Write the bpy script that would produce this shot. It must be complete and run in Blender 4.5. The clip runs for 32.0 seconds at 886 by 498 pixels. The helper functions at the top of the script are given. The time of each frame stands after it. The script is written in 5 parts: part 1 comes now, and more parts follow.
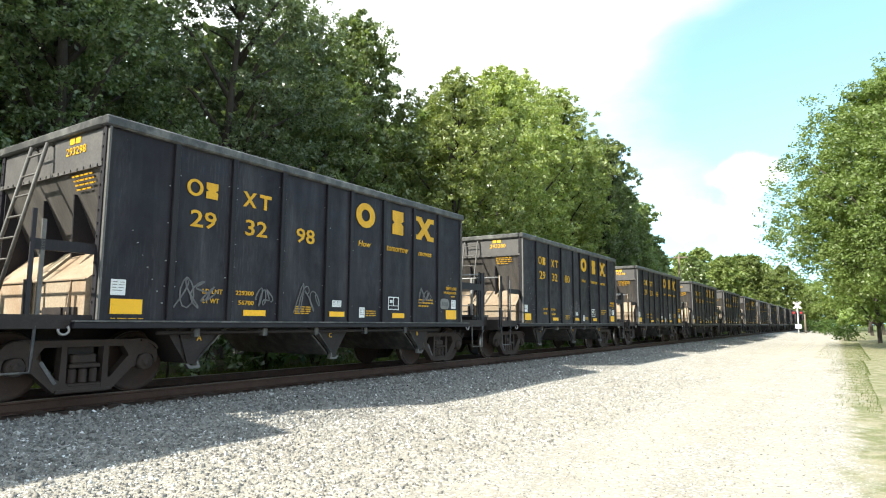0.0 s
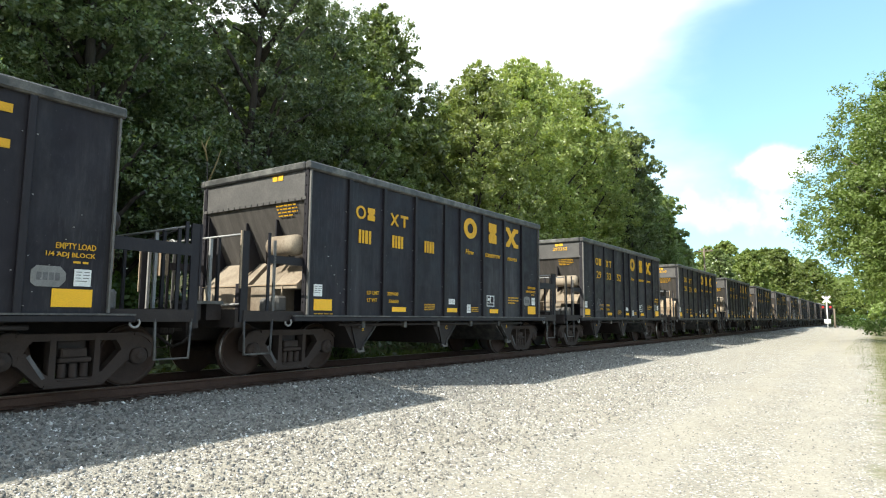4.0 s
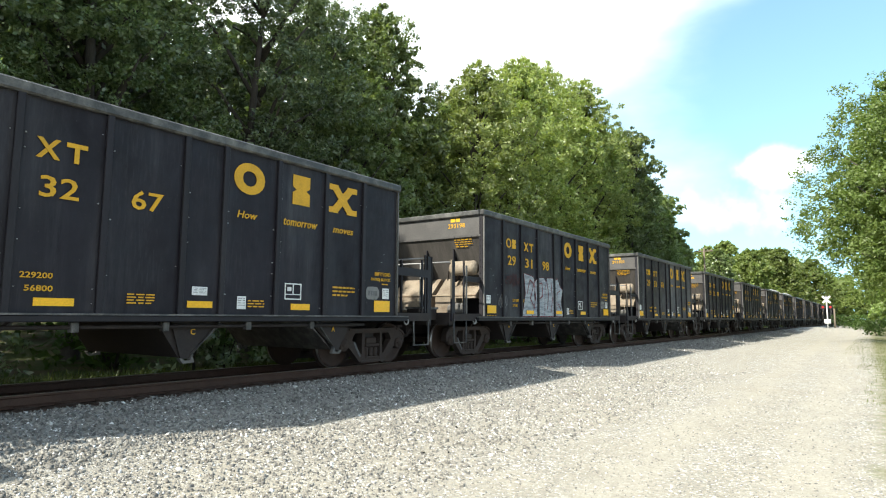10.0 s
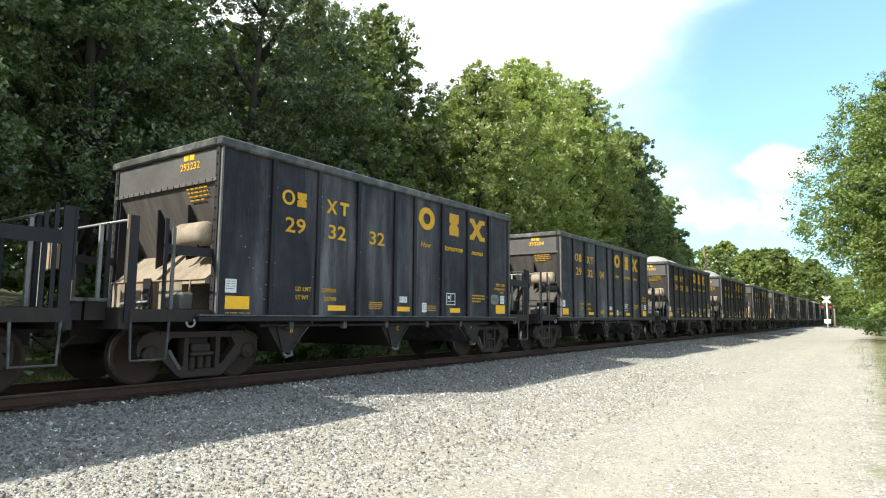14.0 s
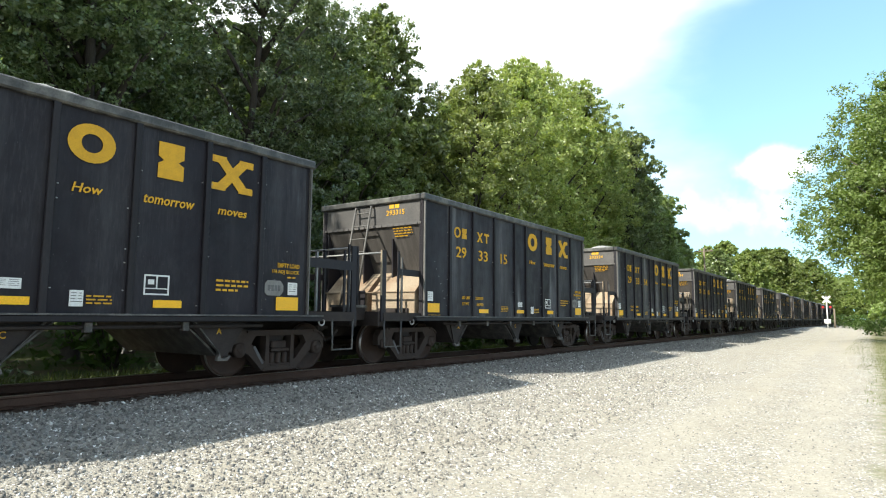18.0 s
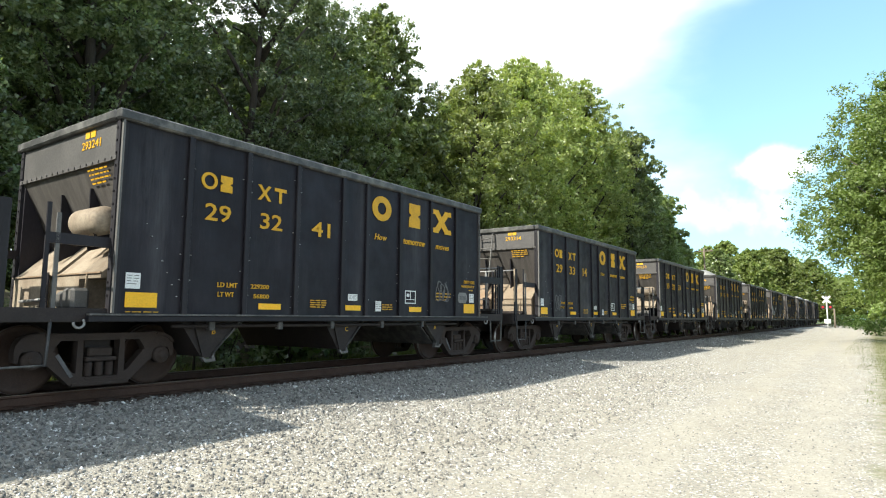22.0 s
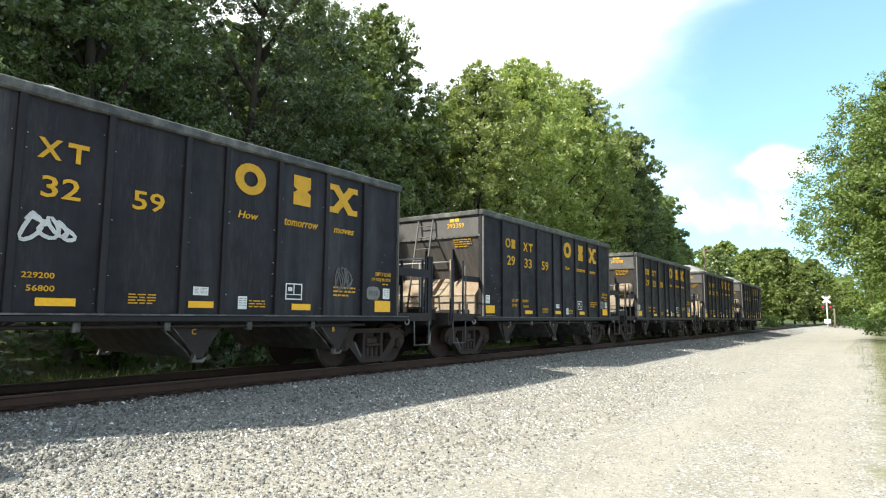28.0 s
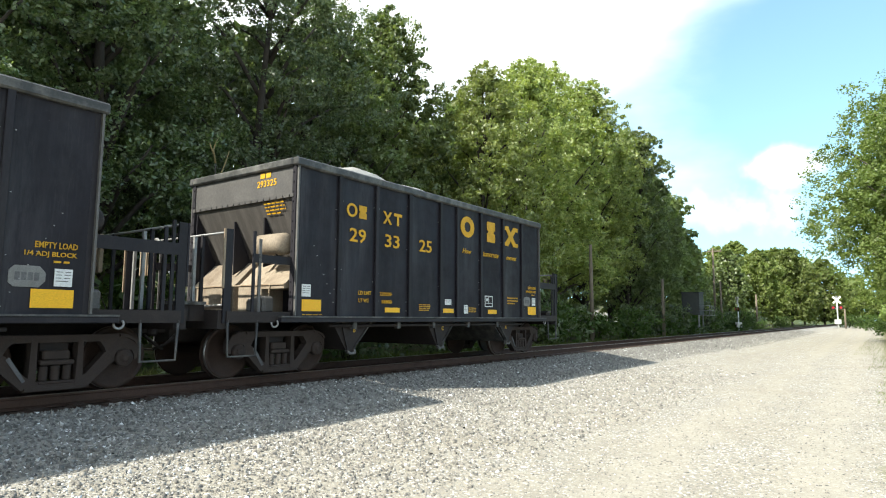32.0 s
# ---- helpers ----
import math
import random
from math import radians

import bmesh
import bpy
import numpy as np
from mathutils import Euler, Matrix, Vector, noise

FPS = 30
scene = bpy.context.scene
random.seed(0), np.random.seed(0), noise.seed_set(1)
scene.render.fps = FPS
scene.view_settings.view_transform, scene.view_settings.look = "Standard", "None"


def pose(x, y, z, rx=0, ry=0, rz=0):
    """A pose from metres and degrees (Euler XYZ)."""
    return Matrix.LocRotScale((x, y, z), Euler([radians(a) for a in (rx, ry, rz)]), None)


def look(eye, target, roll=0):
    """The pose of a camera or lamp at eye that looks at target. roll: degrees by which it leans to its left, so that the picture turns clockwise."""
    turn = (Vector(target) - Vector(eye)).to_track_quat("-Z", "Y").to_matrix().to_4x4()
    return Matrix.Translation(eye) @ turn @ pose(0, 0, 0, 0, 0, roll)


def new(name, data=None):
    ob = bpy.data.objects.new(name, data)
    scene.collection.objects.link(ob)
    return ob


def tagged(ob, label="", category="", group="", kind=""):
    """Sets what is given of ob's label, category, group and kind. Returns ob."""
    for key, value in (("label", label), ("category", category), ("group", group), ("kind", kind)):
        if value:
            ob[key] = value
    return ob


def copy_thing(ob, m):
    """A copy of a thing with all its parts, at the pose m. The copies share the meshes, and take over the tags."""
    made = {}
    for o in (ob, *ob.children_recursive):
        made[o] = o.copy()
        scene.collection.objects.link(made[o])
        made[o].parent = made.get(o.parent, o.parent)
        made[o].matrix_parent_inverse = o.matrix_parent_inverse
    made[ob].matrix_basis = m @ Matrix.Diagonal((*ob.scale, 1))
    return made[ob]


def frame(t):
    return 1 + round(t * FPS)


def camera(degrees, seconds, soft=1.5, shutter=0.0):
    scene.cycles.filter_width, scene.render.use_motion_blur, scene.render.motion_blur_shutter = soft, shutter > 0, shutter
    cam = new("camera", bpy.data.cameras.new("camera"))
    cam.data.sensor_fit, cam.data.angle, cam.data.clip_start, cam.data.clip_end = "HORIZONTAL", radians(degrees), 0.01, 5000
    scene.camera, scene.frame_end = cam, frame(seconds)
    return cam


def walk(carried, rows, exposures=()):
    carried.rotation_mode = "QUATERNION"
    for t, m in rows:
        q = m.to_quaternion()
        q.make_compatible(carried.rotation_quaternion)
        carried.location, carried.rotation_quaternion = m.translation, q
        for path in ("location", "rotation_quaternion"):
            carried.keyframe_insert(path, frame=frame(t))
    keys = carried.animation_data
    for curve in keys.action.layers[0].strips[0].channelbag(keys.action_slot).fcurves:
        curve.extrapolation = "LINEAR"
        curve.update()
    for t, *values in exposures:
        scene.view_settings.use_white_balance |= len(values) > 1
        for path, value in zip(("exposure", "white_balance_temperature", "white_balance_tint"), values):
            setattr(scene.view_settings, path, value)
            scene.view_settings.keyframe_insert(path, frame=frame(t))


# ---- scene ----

# camera: a tripod beside the line, nudged at the start, at 3 s and at the end
cam = camera(71.74, 32.0, soft=1.1, shutter=0.0)
EYE = (0.0, 0.0, 1.6)


def aim(yaw, pitch, roll):
    """Yaw to the left of the line's direction (+x), pitch upwards, degrees."""
    a, b = radians(yaw), radians(pitch)
    d = Vector((math.cos(b) * math.cos(a), math.cos(b) * math.sin(a), math.sin(b)))
    return look(EYE, Vector(EYE) + d, roll)


BASE = (35.124, 6.304, 0.387)
walk(cam, [(0.0, aim(33.093, 6.869, 0.286)), (0.5, aim(34.361, 6.813, 0.313)), (1.0, aim(35.334, 6.931, 0.165)),
           (1.5, aim(35.041, 6.823, 0.290)), (2.0, aim(34.799, 6.843, 0.379)), (2.5, aim(34.930, 6.895, 0.352)),
           (2.7, aim(34.93, 6.80, 0.35)), (2.8, aim(34.92, 6.2, 0.35)), (2.9, aim(34.91, 5.45, 0.34)), (3.0, aim(34.906, 5.199, 0.339)),
           (3.1, aim(35.0, 5.75, 0.36)), (3.2, aim(35.08, 6.2, 0.38)), (3.5, aim(*BASE)), (5.5, aim(*BASE)), (31.7, aim(*BASE)),
           (31.85, aim(35.45, 6.34, 0.36)), (32.0, aim(35.81, 6.381, 0.329))],
     exposures=[(0.0, 1.12, 6440, 6), (0.3, 1.0, 6440, 6), (0.6, 0.92, 6440, 6), (1.0, 0.86, 6440, 6), (1.6, 0.83, 6440, 6), (32.0, 0.83, 6440, 6)])

# sky and sun
SUN = Vector((-5.25, 1.88, 4.35)).normalized()
elev = math.asin(SUN.z)
world = bpy.data.worlds.new("world")
scene.world = world
world.use_nodes = True
wn, wl = world.node_tree.nodes, world.node_tree.links
wn.clear()
sky = wn.new("ShaderNodeTexSky")
sky.sky_type, sky.sun_disc = "NISHITA", False
sky.sun_elevation, sky.sun_rotation = elev, math.atan2(SUN.x, SUN.y)
sky.air_density, sky.dust_density = 1.0, 0.7
wbg, wout = wn.new("ShaderNodeBackground"), wn.new("ShaderNodeOutputWorld")
wbg.inputs[1].default_value = 0.15
wgeo = wn.new("ShaderNodeTexCoord")
wmap = wn.new("ShaderNodeMapping")
wmap.inputs["Scale"].default_value = (1.0, 1.0, 2.2)
wnoise = wn.new("ShaderNodeTexNoise")
wnoise.inputs["Scale"].default_value, wnoise.inputs["Detail"].default_value = 2.3, 6.0
wdot = wn.new("ShaderNodeVectorMath")
wdot.operation = "DOT_PRODUCT"
bank = Vector((0.55, 0.66, 0.55)).normalized()
wdot.inputs[1].default_value = bank
wadd = wn.new("ShaderNodeMath")
wadd.operation = "MULTIPLY_ADD"
wadd.inputs[1].default_value = 0.35
wramp = wn.new("ShaderNodeMapRange")
wramp.interpolation_type = "SMOOTHSTEP"
wramp.inputs[1].default_value, wramp.inputs[2].default_value = 0.94, 1.18
wmix = wn.new("ShaderNodeMix")
wmix.data_type = "RGBA"
wmix.inputs[7].default_value = (8.5, 8.5, 8.5, 1)
wl.new(wgeo.outputs["Generated"], wmap.inputs[0])
wl.new(wmap.outputs[0], wnoise.inputs["Vector"])
wl.new(wgeo.outputs["Generated"], wdot.inputs[0])
wl.new(wnoise.outputs[0], wadd.inputs[0])
wl.new(wdot.outputs["Value"], wadd.inputs[2])
wl.new(wadd.outputs[0], wramp.inputs[0])
wl.new(wramp.outputs[0], wmix.inputs[0])
whs = wn.new("ShaderNodeHueSaturation")
whs.inputs["Saturation"].default_value = 0.92
wl.new(sky.outputs[0], whs.inputs["Color"])
wlift = wn.new("ShaderNodeVectorMath")
wlift.operation = "MULTIPLY_ADD"
wlift.inputs[1].default_value, wlift.inputs[2].default_value = (1.0, 1.0, 0.78), (0.0, 0.0, 0.17)
wl.new(wgeo.outputs["Generated"], wlift.inputs[0])
wl.new(wlift.outputs[0], sky.inputs["Vector"])
wtint = wn.new("ShaderNodeMix")
wtint.data_type, wtint.blend_type = "RGBA", "MULTIPLY"
wtint.inputs[0].default_value, wtint.inputs[7].default_value = 1.0, (1.22, 1.45, 1.35, 1)
wl.new(whs.outputs[0], wtint.inputs[6])
wveil, wopen, whaze = wn.new("ShaderNodeVectorMath"), wn.new("ShaderNodeMapRange"), wn.new("ShaderNodeMix")
wveil.operation, wopen.interpolation_type, whaze.data_type = "DOT_PRODUCT", "SMOOTHSTEP", "RGBA"
wveil.inputs[1].default_value = Vector((0.9, -0.1, 0.38)).normalized()
wopen.inputs[1].default_value, wopen.inputs[2].default_value, wopen.inputs[4].default_value = 0.72, 0.30, 0.6
whaze.inputs[7].default_value = (4.6, 4.4, 4.2, 1)
wl.new(wgeo.outputs["Generated"], wveil.inputs[0])
wl.new(wveil.outputs["Value"], wopen.inputs[0])
wl.new(wopen.outputs[0], whaze.inputs[0])
wl.new(wtint.outputs[2], whaze.inputs[6])
wl.new(whaze.outputs[2], wmix.inputs[6])
wpuff = wn.new("ShaderNodeTexNoise")
wpuff.inputs["Scale"].default_value, wpuff.inputs["Detail"].default_value = 11.0, 6.0
wl.new(wgeo.outputs["Generated"], wpuff.inputs["Vector"])
wcol = wmix.outputs[2]
for centre, size in (((0.971, 0.105, 0.217), 0.062), ((0.976, 0.154, 0.150), 0.085), ((0.78, -0.58, 0.21), 0.12), ((-0.2, -0.95, 0.24), 0.14)):
    wsub, wlen, wput, wsoft, wover = (wn.new("ShaderNode" + k) for k in ("VectorMath", "VectorMath", "Math", "MapRange", "Mix"))
    wsub.operation, wlen.operation, wput.operation = "SUBTRACT", "LENGTH", "MULTIPLY_ADD"
    wsub.inputs[1].default_value = centre
    wl.new(wgeo.outputs["Generated"], wsub.inputs[0])
    wflat = wn.new("ShaderNodeVectorMath")
    wflat.operation = "MULTIPLY"
    wflat.inputs[1].default_value = (1.0, 1.0, 1.7)
    wl.new(wsub.outputs[0], wflat.inputs[0])
    wl.new(wflat.outputs[0], wlen.inputs[0])
    wput.inputs[1].default_value = -size * 2.4
    wl.new(wpuff.outputs[0], wput.inputs[0])
    wl.new(wlen.outputs["Value"], wput.inputs[2])
    wsoft.interpolation_type = "SMOOTHSTEP"
    wsoft.inputs[1].default_value, wsoft.inputs[2].default_value = -size * 0.35, -size * 1.15
    wsoft.inputs[4].default_value = 0.85
    wl.new(wput.outputs[0], wsoft.inputs[0])
    wover.data_type = "RGBA"
    wover.inputs[7].default_value = (7.5, 7.5, 7.5, 1)
    wl.new(wsoft.outputs[0], wover.inputs[0])
    wl.new(wcol, wover.inputs[6])
    wcol = wover.outputs[2]
wl.new(wcol, wbg.inputs[0])
wl.new(wbg.outputs[0], wout.inputs[0])
sun = new("sun", bpy.data.lights.new("sun", "SUN"))
sun.data.energy, sun.data.angle, sun.data.color = 4.7, radians(0.53), (1.0, 0.935, 0.82)
sun.matrix_world = look(SUN * 60, (0, 0, 0))


# materials ---------------------------------------------------------------
def material(name, base, rough=0.7, metal=0.0, stain=None, scale=3.0, detail=0.5, fine=60.0, bump=0.2, coord="Object", stretch=(1, 1, 1), vary=0.0, spec=0.4):
    """A surface in two scales: stains of a second colour, and a fine grain with relief."""
    m = bpy.data.materials.new(name)
    m.use_nodes = True
    n, l = m.node_tree.nodes, m.node_tree.links
    b = n["Principled BSDF"]
    b.inputs["Roughness"].default_value, b.inputs["Metallic"].default_value = rough, metal
    b.inputs["Specular IOR Level"].default_value = spec
    tc, mp = n.new("ShaderNodeTexCoord"), n.new("ShaderNodeMapping")
    mp.inputs["Scale"].default_value = stretch
    l.new(tc.outputs[coord], mp.inputs[0])
    vec = mp.outputs[0]
    oi = n.new("ShaderNodeObjectInfo")
    if vary:
        off = n.new("ShaderNodeVectorMath")
        off.operation = "MULTIPLY_ADD"
        off.inputs[1].default_value = (37.0, 19.0, 11.0)
        l.new(oi.outputs["Random"], off.inputs[0])
        l.new(vec, off.inputs[2])
        vec = off.outputs[0]
    big, small = n.new("ShaderNodeTexNoise"), n.new("ShaderNodeTexNoise")
    big.inputs["Scale"].default_value, big.inputs["Detail"].default_value, big.inputs["Roughness"].default_value = scale, 6.0, 0.6
    small.inputs["Scale"].default_value, small.inputs["Detail"].default_value = fine, 3.0
    for t in (big, small):
        l.new(vec, t.inputs["Vector"])
    rg = n.new("ShaderNodeMapRange")
    rg.inputs[1].default_value, rg.inputs[2].default_value = 0.42, 0.72
    l.new(big.outputs[0], rg.inputs[0])
    mx = n.new("ShaderNodeMix")
    mx.data_type = "RGBA"
    s = stain or [c * 0.7 for c in base]
    mx.inputs[6].default_value, mx.inputs[7].default_value = (*base, 1), (*s, 1)
    am = n.new("ShaderNodeMath")
    am.operation = "MULTIPLY"
    am.inputs[1].default_value = detail
    l.new(rg.outputs[0], am.inputs[0])
    l.new(am.outputs[0], mx.inputs[0])
    hv = n.new("ShaderNodeHueSaturation")
    vr = n.new("ShaderNodeMapRange")
    vr.inputs[1].default_value, vr.inputs[2].default_value, vr.inputs[3].default_value, vr.inputs[4].default_value = 0.3, 0.7, 0.85, 1.15
    l.new(small.outputs[0], vr.inputs[0])
    l.new(mx.outputs[2], hv.inputs["Color"])
    if vary:
        vm, vq = n.new("ShaderNodeMapRange"), n.new("ShaderNodeMath")
        vm.inputs[3].default_value, vm.inputs[4].default_value = 1 - vary, 1 + vary
        vq.operation = "MULTIPLY"
        l.new(oi.outputs["Random"], vm.inputs[0])
        l.new(vm.outputs[0], vq.inputs[0])
        l.new(vr.outputs[0], vq.inputs[1])
        l.new(vq.outputs[0], hv.inputs["Value"])
    else:
        l.new(vr.outputs[0], hv.inputs["Value"])
    l.new(hv.outputs[0], b.inputs["Base Color"])
    rr = n.new("ShaderNodeMapRange")
    rr.inputs[3].default_value, rr.inputs[4].default_value = max(0.05, rough - 0.12), min(1, rough + 0.12)
    l.new(big.outputs[0], rr.inputs[0])
    l.new(rr.outputs[0], b.inputs["Roughness"])
    if bump:
        bp = n.new("ShaderNodeBump")
        bp.inputs["Strength"].default_value, bp.inputs["Distance"].default_value = bump, 0.01
        l.new(small.outputs[0], bp.inputs["Height"])
        l.new(bp.outputs[0], b.inputs["Normal"])
    return m


def leaf_material(name, lo, hi, gloss=0.06):
    m = bpy.data.materials.new(name)
    m.use_nodes = True
    n, l = m.node_tree.nodes, m.node_tree.links
    n.remove(n["Principled BSDF"])
    out = n["Material Output"]
    geo, ramp, oi = n.new("ShaderNodeNewGeometry"), n.new("ShaderNodeMix"), n.new("ShaderNodeObjectInfo")
    ramp.data_type = "RGBA"
    ramp.inputs[6].default_value, ramp.inputs[7].default_value = (*lo, 1), (*hi, 1)
    l.new(geo.outputs["Random Per Island"], ramp.inputs[0])
    hs, mr = n.new("ShaderNodeHueSaturation"), n.new("ShaderNodeMapRange")
    mr.inputs[3].default_value, mr.inputs[4].default_value = 0.75, 1.25
    l.new(oi.outputs["Random"], mr.inputs[0])
    l.new(mr.outputs[0], hs.inputs["Value"])
    l.new(ramp.outputs[2], hs.inputs["Color"])
    d, t, g = n.new("ShaderNodeBsdfDiffuse"), n.new("ShaderNodeBsdfTranslucent"), n.new("ShaderNodeBsdfGlossy")
    g.inputs["Roughness"].default_value = 0.42
    g.inputs["Color"].default_value = (1, 1, 1, 1)
    tint = n.new("ShaderNodeMix")
    tint.data_type, tint.blend_type = "RGBA", "MULTIPLY"
    tint.inputs[0].default_value = 1.0
    tint.inputs[7].default_value = (1.45, 1.5, 0.6, 1)
    l.new(hs.outputs[0], d.inputs[0])
    l.new(hs.outputs[0], tint.inputs[6])
    l.new(tint.outputs[2], t.inputs[0])
    m1, m2 = n.new("ShaderNodeMixShader"), n.new("ShaderNodeMixShader")
    m1.inputs[0].default_value, m2.inputs[0].default_value = 0.40, gloss
    l.new(d.outputs[0], m1.inputs[1])
    l.new(t.outputs[0], m1.inputs[2])
    l.new(m1.outputs[0], m2.inputs[1])
    l.new(g.outputs[0], m2.inputs[2])
    l.new(m2.outputs[0], out.inputs[0])
    return m


BLACK = material("weathered_black_paint", (0.0155, 0.0138, 0.0182), 0.55, 0.0, (0.035, 0.034, 0.037), 1.3, 0.5, 35, 0.06, stretch=(1.6, 1.0, 0.35), vary=0.2, spec=0.25)
RIMMAT = material("worn_rim_paint", (0.045, 0.045, 0.045), 0.5, 0.0, (0.22, 0.215, 0.20), 4, 0.6, 40, 0.1)
SILLMAT = material("dusty_sill_paint", (0.055, 0.055, 0.055), 0.6, 0.0, (0.22, 0.21, 0.20), 5, 0.6, 40, 0.1)
ENDMAT = material("dusty_end_paint", (0.072, 0.068, 0.067), 0.6, 0.0, (0.105, 0.099, 0.095), 2.2, 0.8, 30, 0.1, vary=0.15)
SLOPE = material("scraped_slope_sheet", (0.062, 0.056, 0.052), 0.65, 0.0, (0.110, 0.100, 0.092), 2.2, 0.8, 25, 0.08, stretch=(1, 4, 0.35), vary=0.15)
TAN = material("tan_dust_on_steel", (0.32, 0.258, 0.188), 0.8, 0.0, (0.230, 0.140, 0.080), 1.8, 0.8, 30, 0.1, vary=0.15)
HOODGREY = material("grimy_hood_paint", (0.29, 0.240, 0.182), 0.8, 0.0, (0.150, 0.108, 0.075), 2.2, 0.85, 30, 0.08, vary=0.2)
DARK = material("greasy_underframe", (0.0205, 0.0155, 0.0150), 0.75, 0.0, (0.046, 0.037, 0.034), 5, 0.6, 40, 0.15)
TRUCK = material("dusty_cast_steel", (0.042, 0.0305, 0.0265), 0.85, 0.0, (0.066, 0.050, 0.043), 6, 0.6, 60, 0.3)
WHEEL = material("rusty_wheel_steel", (0.050, 0.031, 0.024), 0.75, 0.1, (0.034, 0.023, 0.019), 4, 0.6, 50, 0.15)
TREAD = material("polished_tread", (0.35, 0.34, 0.33), 0.35, 0.9, None, 4, 0.3, 60, 0.05)
YELLOW = material("yellow_decal", (0.62, 0.34, 0.012), 0.55, 0.0, (0.42, 0.24, 0.02), 6, 0.55, 70, 0.05, vary=0.08)
REFLECT = material("yellow_reflector_sheeting", (0.86, 0.47, 0.01), 0.4, 0.0, (0.75, 0.42, 0.02), 6, 0.3, 70, 0.02, vary=0.05)
WHITE = material("white_placard", (0.70, 0.72, 0.72), 0.6, 0.0, (0.5, 0.5, 0.5), 6, 0.4, 70, 0.05)
CHALK = material("white_spray_paint", (0.55, 0.56, 0.58), 0.7, 0.0, (0.40, 0.41, 0.43), 6, 0.6, 70, 0.05)
FAINT = material("faded_grey_paint", (0.13, 0.13, 0.135), 0.7, 0.0, (0.06, 0.06, 0.065), 6, 0.8, 70, 0.05)
REDHAZE = material("faded_red_spray", (0.045, 0.014, 0.017), 0.7, 0.0, (0.02, 0.012, 0.014), 6, 0.8, 70, 0.05)
REDSPRAY = material("red_spray_paint", (0.16, 0.02, 0.03), 0.7, 0.0, (0.06, 0.02, 0.02), 6, 0.7, 70, 0.05)
SILVER = material("silver_spray_paint", (0.34, 0.375, 0.41), 0.5, 0.0, (0.085, 0.10, 0.125), 4, 1.0, 40, 0.05, stretch=(0.7, 1, 4))
LADDER = material("dusty_ladder_steel", (0.13, 0.125, 0.12), 0.6, 0.2, (0.08, 0.075, 0.07), 5, 0.5, 60, 0.08)
GALV = material("grey_steel", (0.30, 0.30, 0.30), 0.5, 0.3, (0.2, 0.19, 0.18), 5, 0.5, 60, 0.08)
STONE_W = material("white_crushed_stone", (0.33, 0.325, 0.315), 0.95, 0.0, (0.24, 0.235, 0.225), 2.5, 0.5, 22, 1.0)
RAIL = material("rusty_rail", (0.075, 0.042, 0.030), 0.75, 0.2, (0.05, 0.03, 0.022), 5, 0.6, 50, 0.2)
RAILTOP = material("worn_rail_head", (0.26, 0.22, 0.19), 0.4, 0.8, (0.16, 0.11, 0.08), 3, 0.5, 50, 0.05)
TIE = material("creosoted_tie", (0.055, 0.036, 0.028), 0.9, 0.0, (0.10, 0.07, 0.05), 6, 0.6, 40, 0.5, stretch=(1, 6, 1))
BARK = material("grey_brown_bark", (0.060, 0.050, 0.042), 0.95, 0.0, (0.032, 0.027, 0.023), 4, 0.7, 25, 0.6, stretch=(1, 1, 0.3))
POLE = material("weathered_pole_wood", (0.20, 0.165, 0.125), 0.9, 0.0, (0.12, 0.10, 0.08), 5, 0.6, 30, 0.3, stretch=(1, 1, 0.2))
PAINTW = material("white_enamel", (0.75, 0.76, 0.76), 0.5, 0.0, (0.55, 0.55, 0.53), 4, 0.4, 60, 0.05)
GREYBOX = material("grey_cabinet_paint", (0.060, 0.066, 0.066), 0.6, 0.0, (0.045, 0.047, 0.046), 3, 0.5, 60, 0.05)
# Bright red base colour stands in for the lit signal lamp.
LENS = material("red_lens_as_lit", (0.45, 0.02, 0.02), 0.3, 0.0, None, 4, 0.2, 60, 0.0)
# These greens also carry how sunlit or shaded each stand of trees is.
LEAF_D = leaf_material("dark_leaves", (0.060, 0.098, 0.036), (0.168, 0.216, 0.098), 0.07)
LEAF_M = leaf_material("mid_leaves", (0.130, 0.188, 0.068), (0.242, 0.295, 0.125), 0.06)
LEAF_L = leaf_material("light_leaves", (0.172, 0.224, 0.068), (0.318, 0.356, 0.128), 0.05)
# Distance haze is put into this leaf colour.
LEAF_F = leaf_material("hazy_distant_leaves", (0.150, 0.205, 0.066), (0.270, 0.315, 0.112), 0.02)
LEAF_R = leaf_material("drooping_green_leaves", (0.125, 0.190, 0.050), (0.225, 0.290, 0.092), 0.03)
PLAQUE = material("pale_grey_plaque_paint", (0.20, 0.20, 0.195), 0.65, 0.0, (0.12, 0.12, 0.115), 6, 0.6, 70, 0.05)
DEADWOOD = material("bleached_dead_twig", (0.30, 0.23, 0.11), 0.9, 0.0, (0.20, 0.15, 0.07), 8, 0.6, 60, 0.2)
GRASS = leaf_material("grass_blades", (0.070, 0.100, 0.030), (0.15, 0.165, 0.065), 0.01)
BUSH = leaf_material("brush_leaves", (0.045, 0.085, 0.022), (0.085, 0.130, 0.036), 0.02)


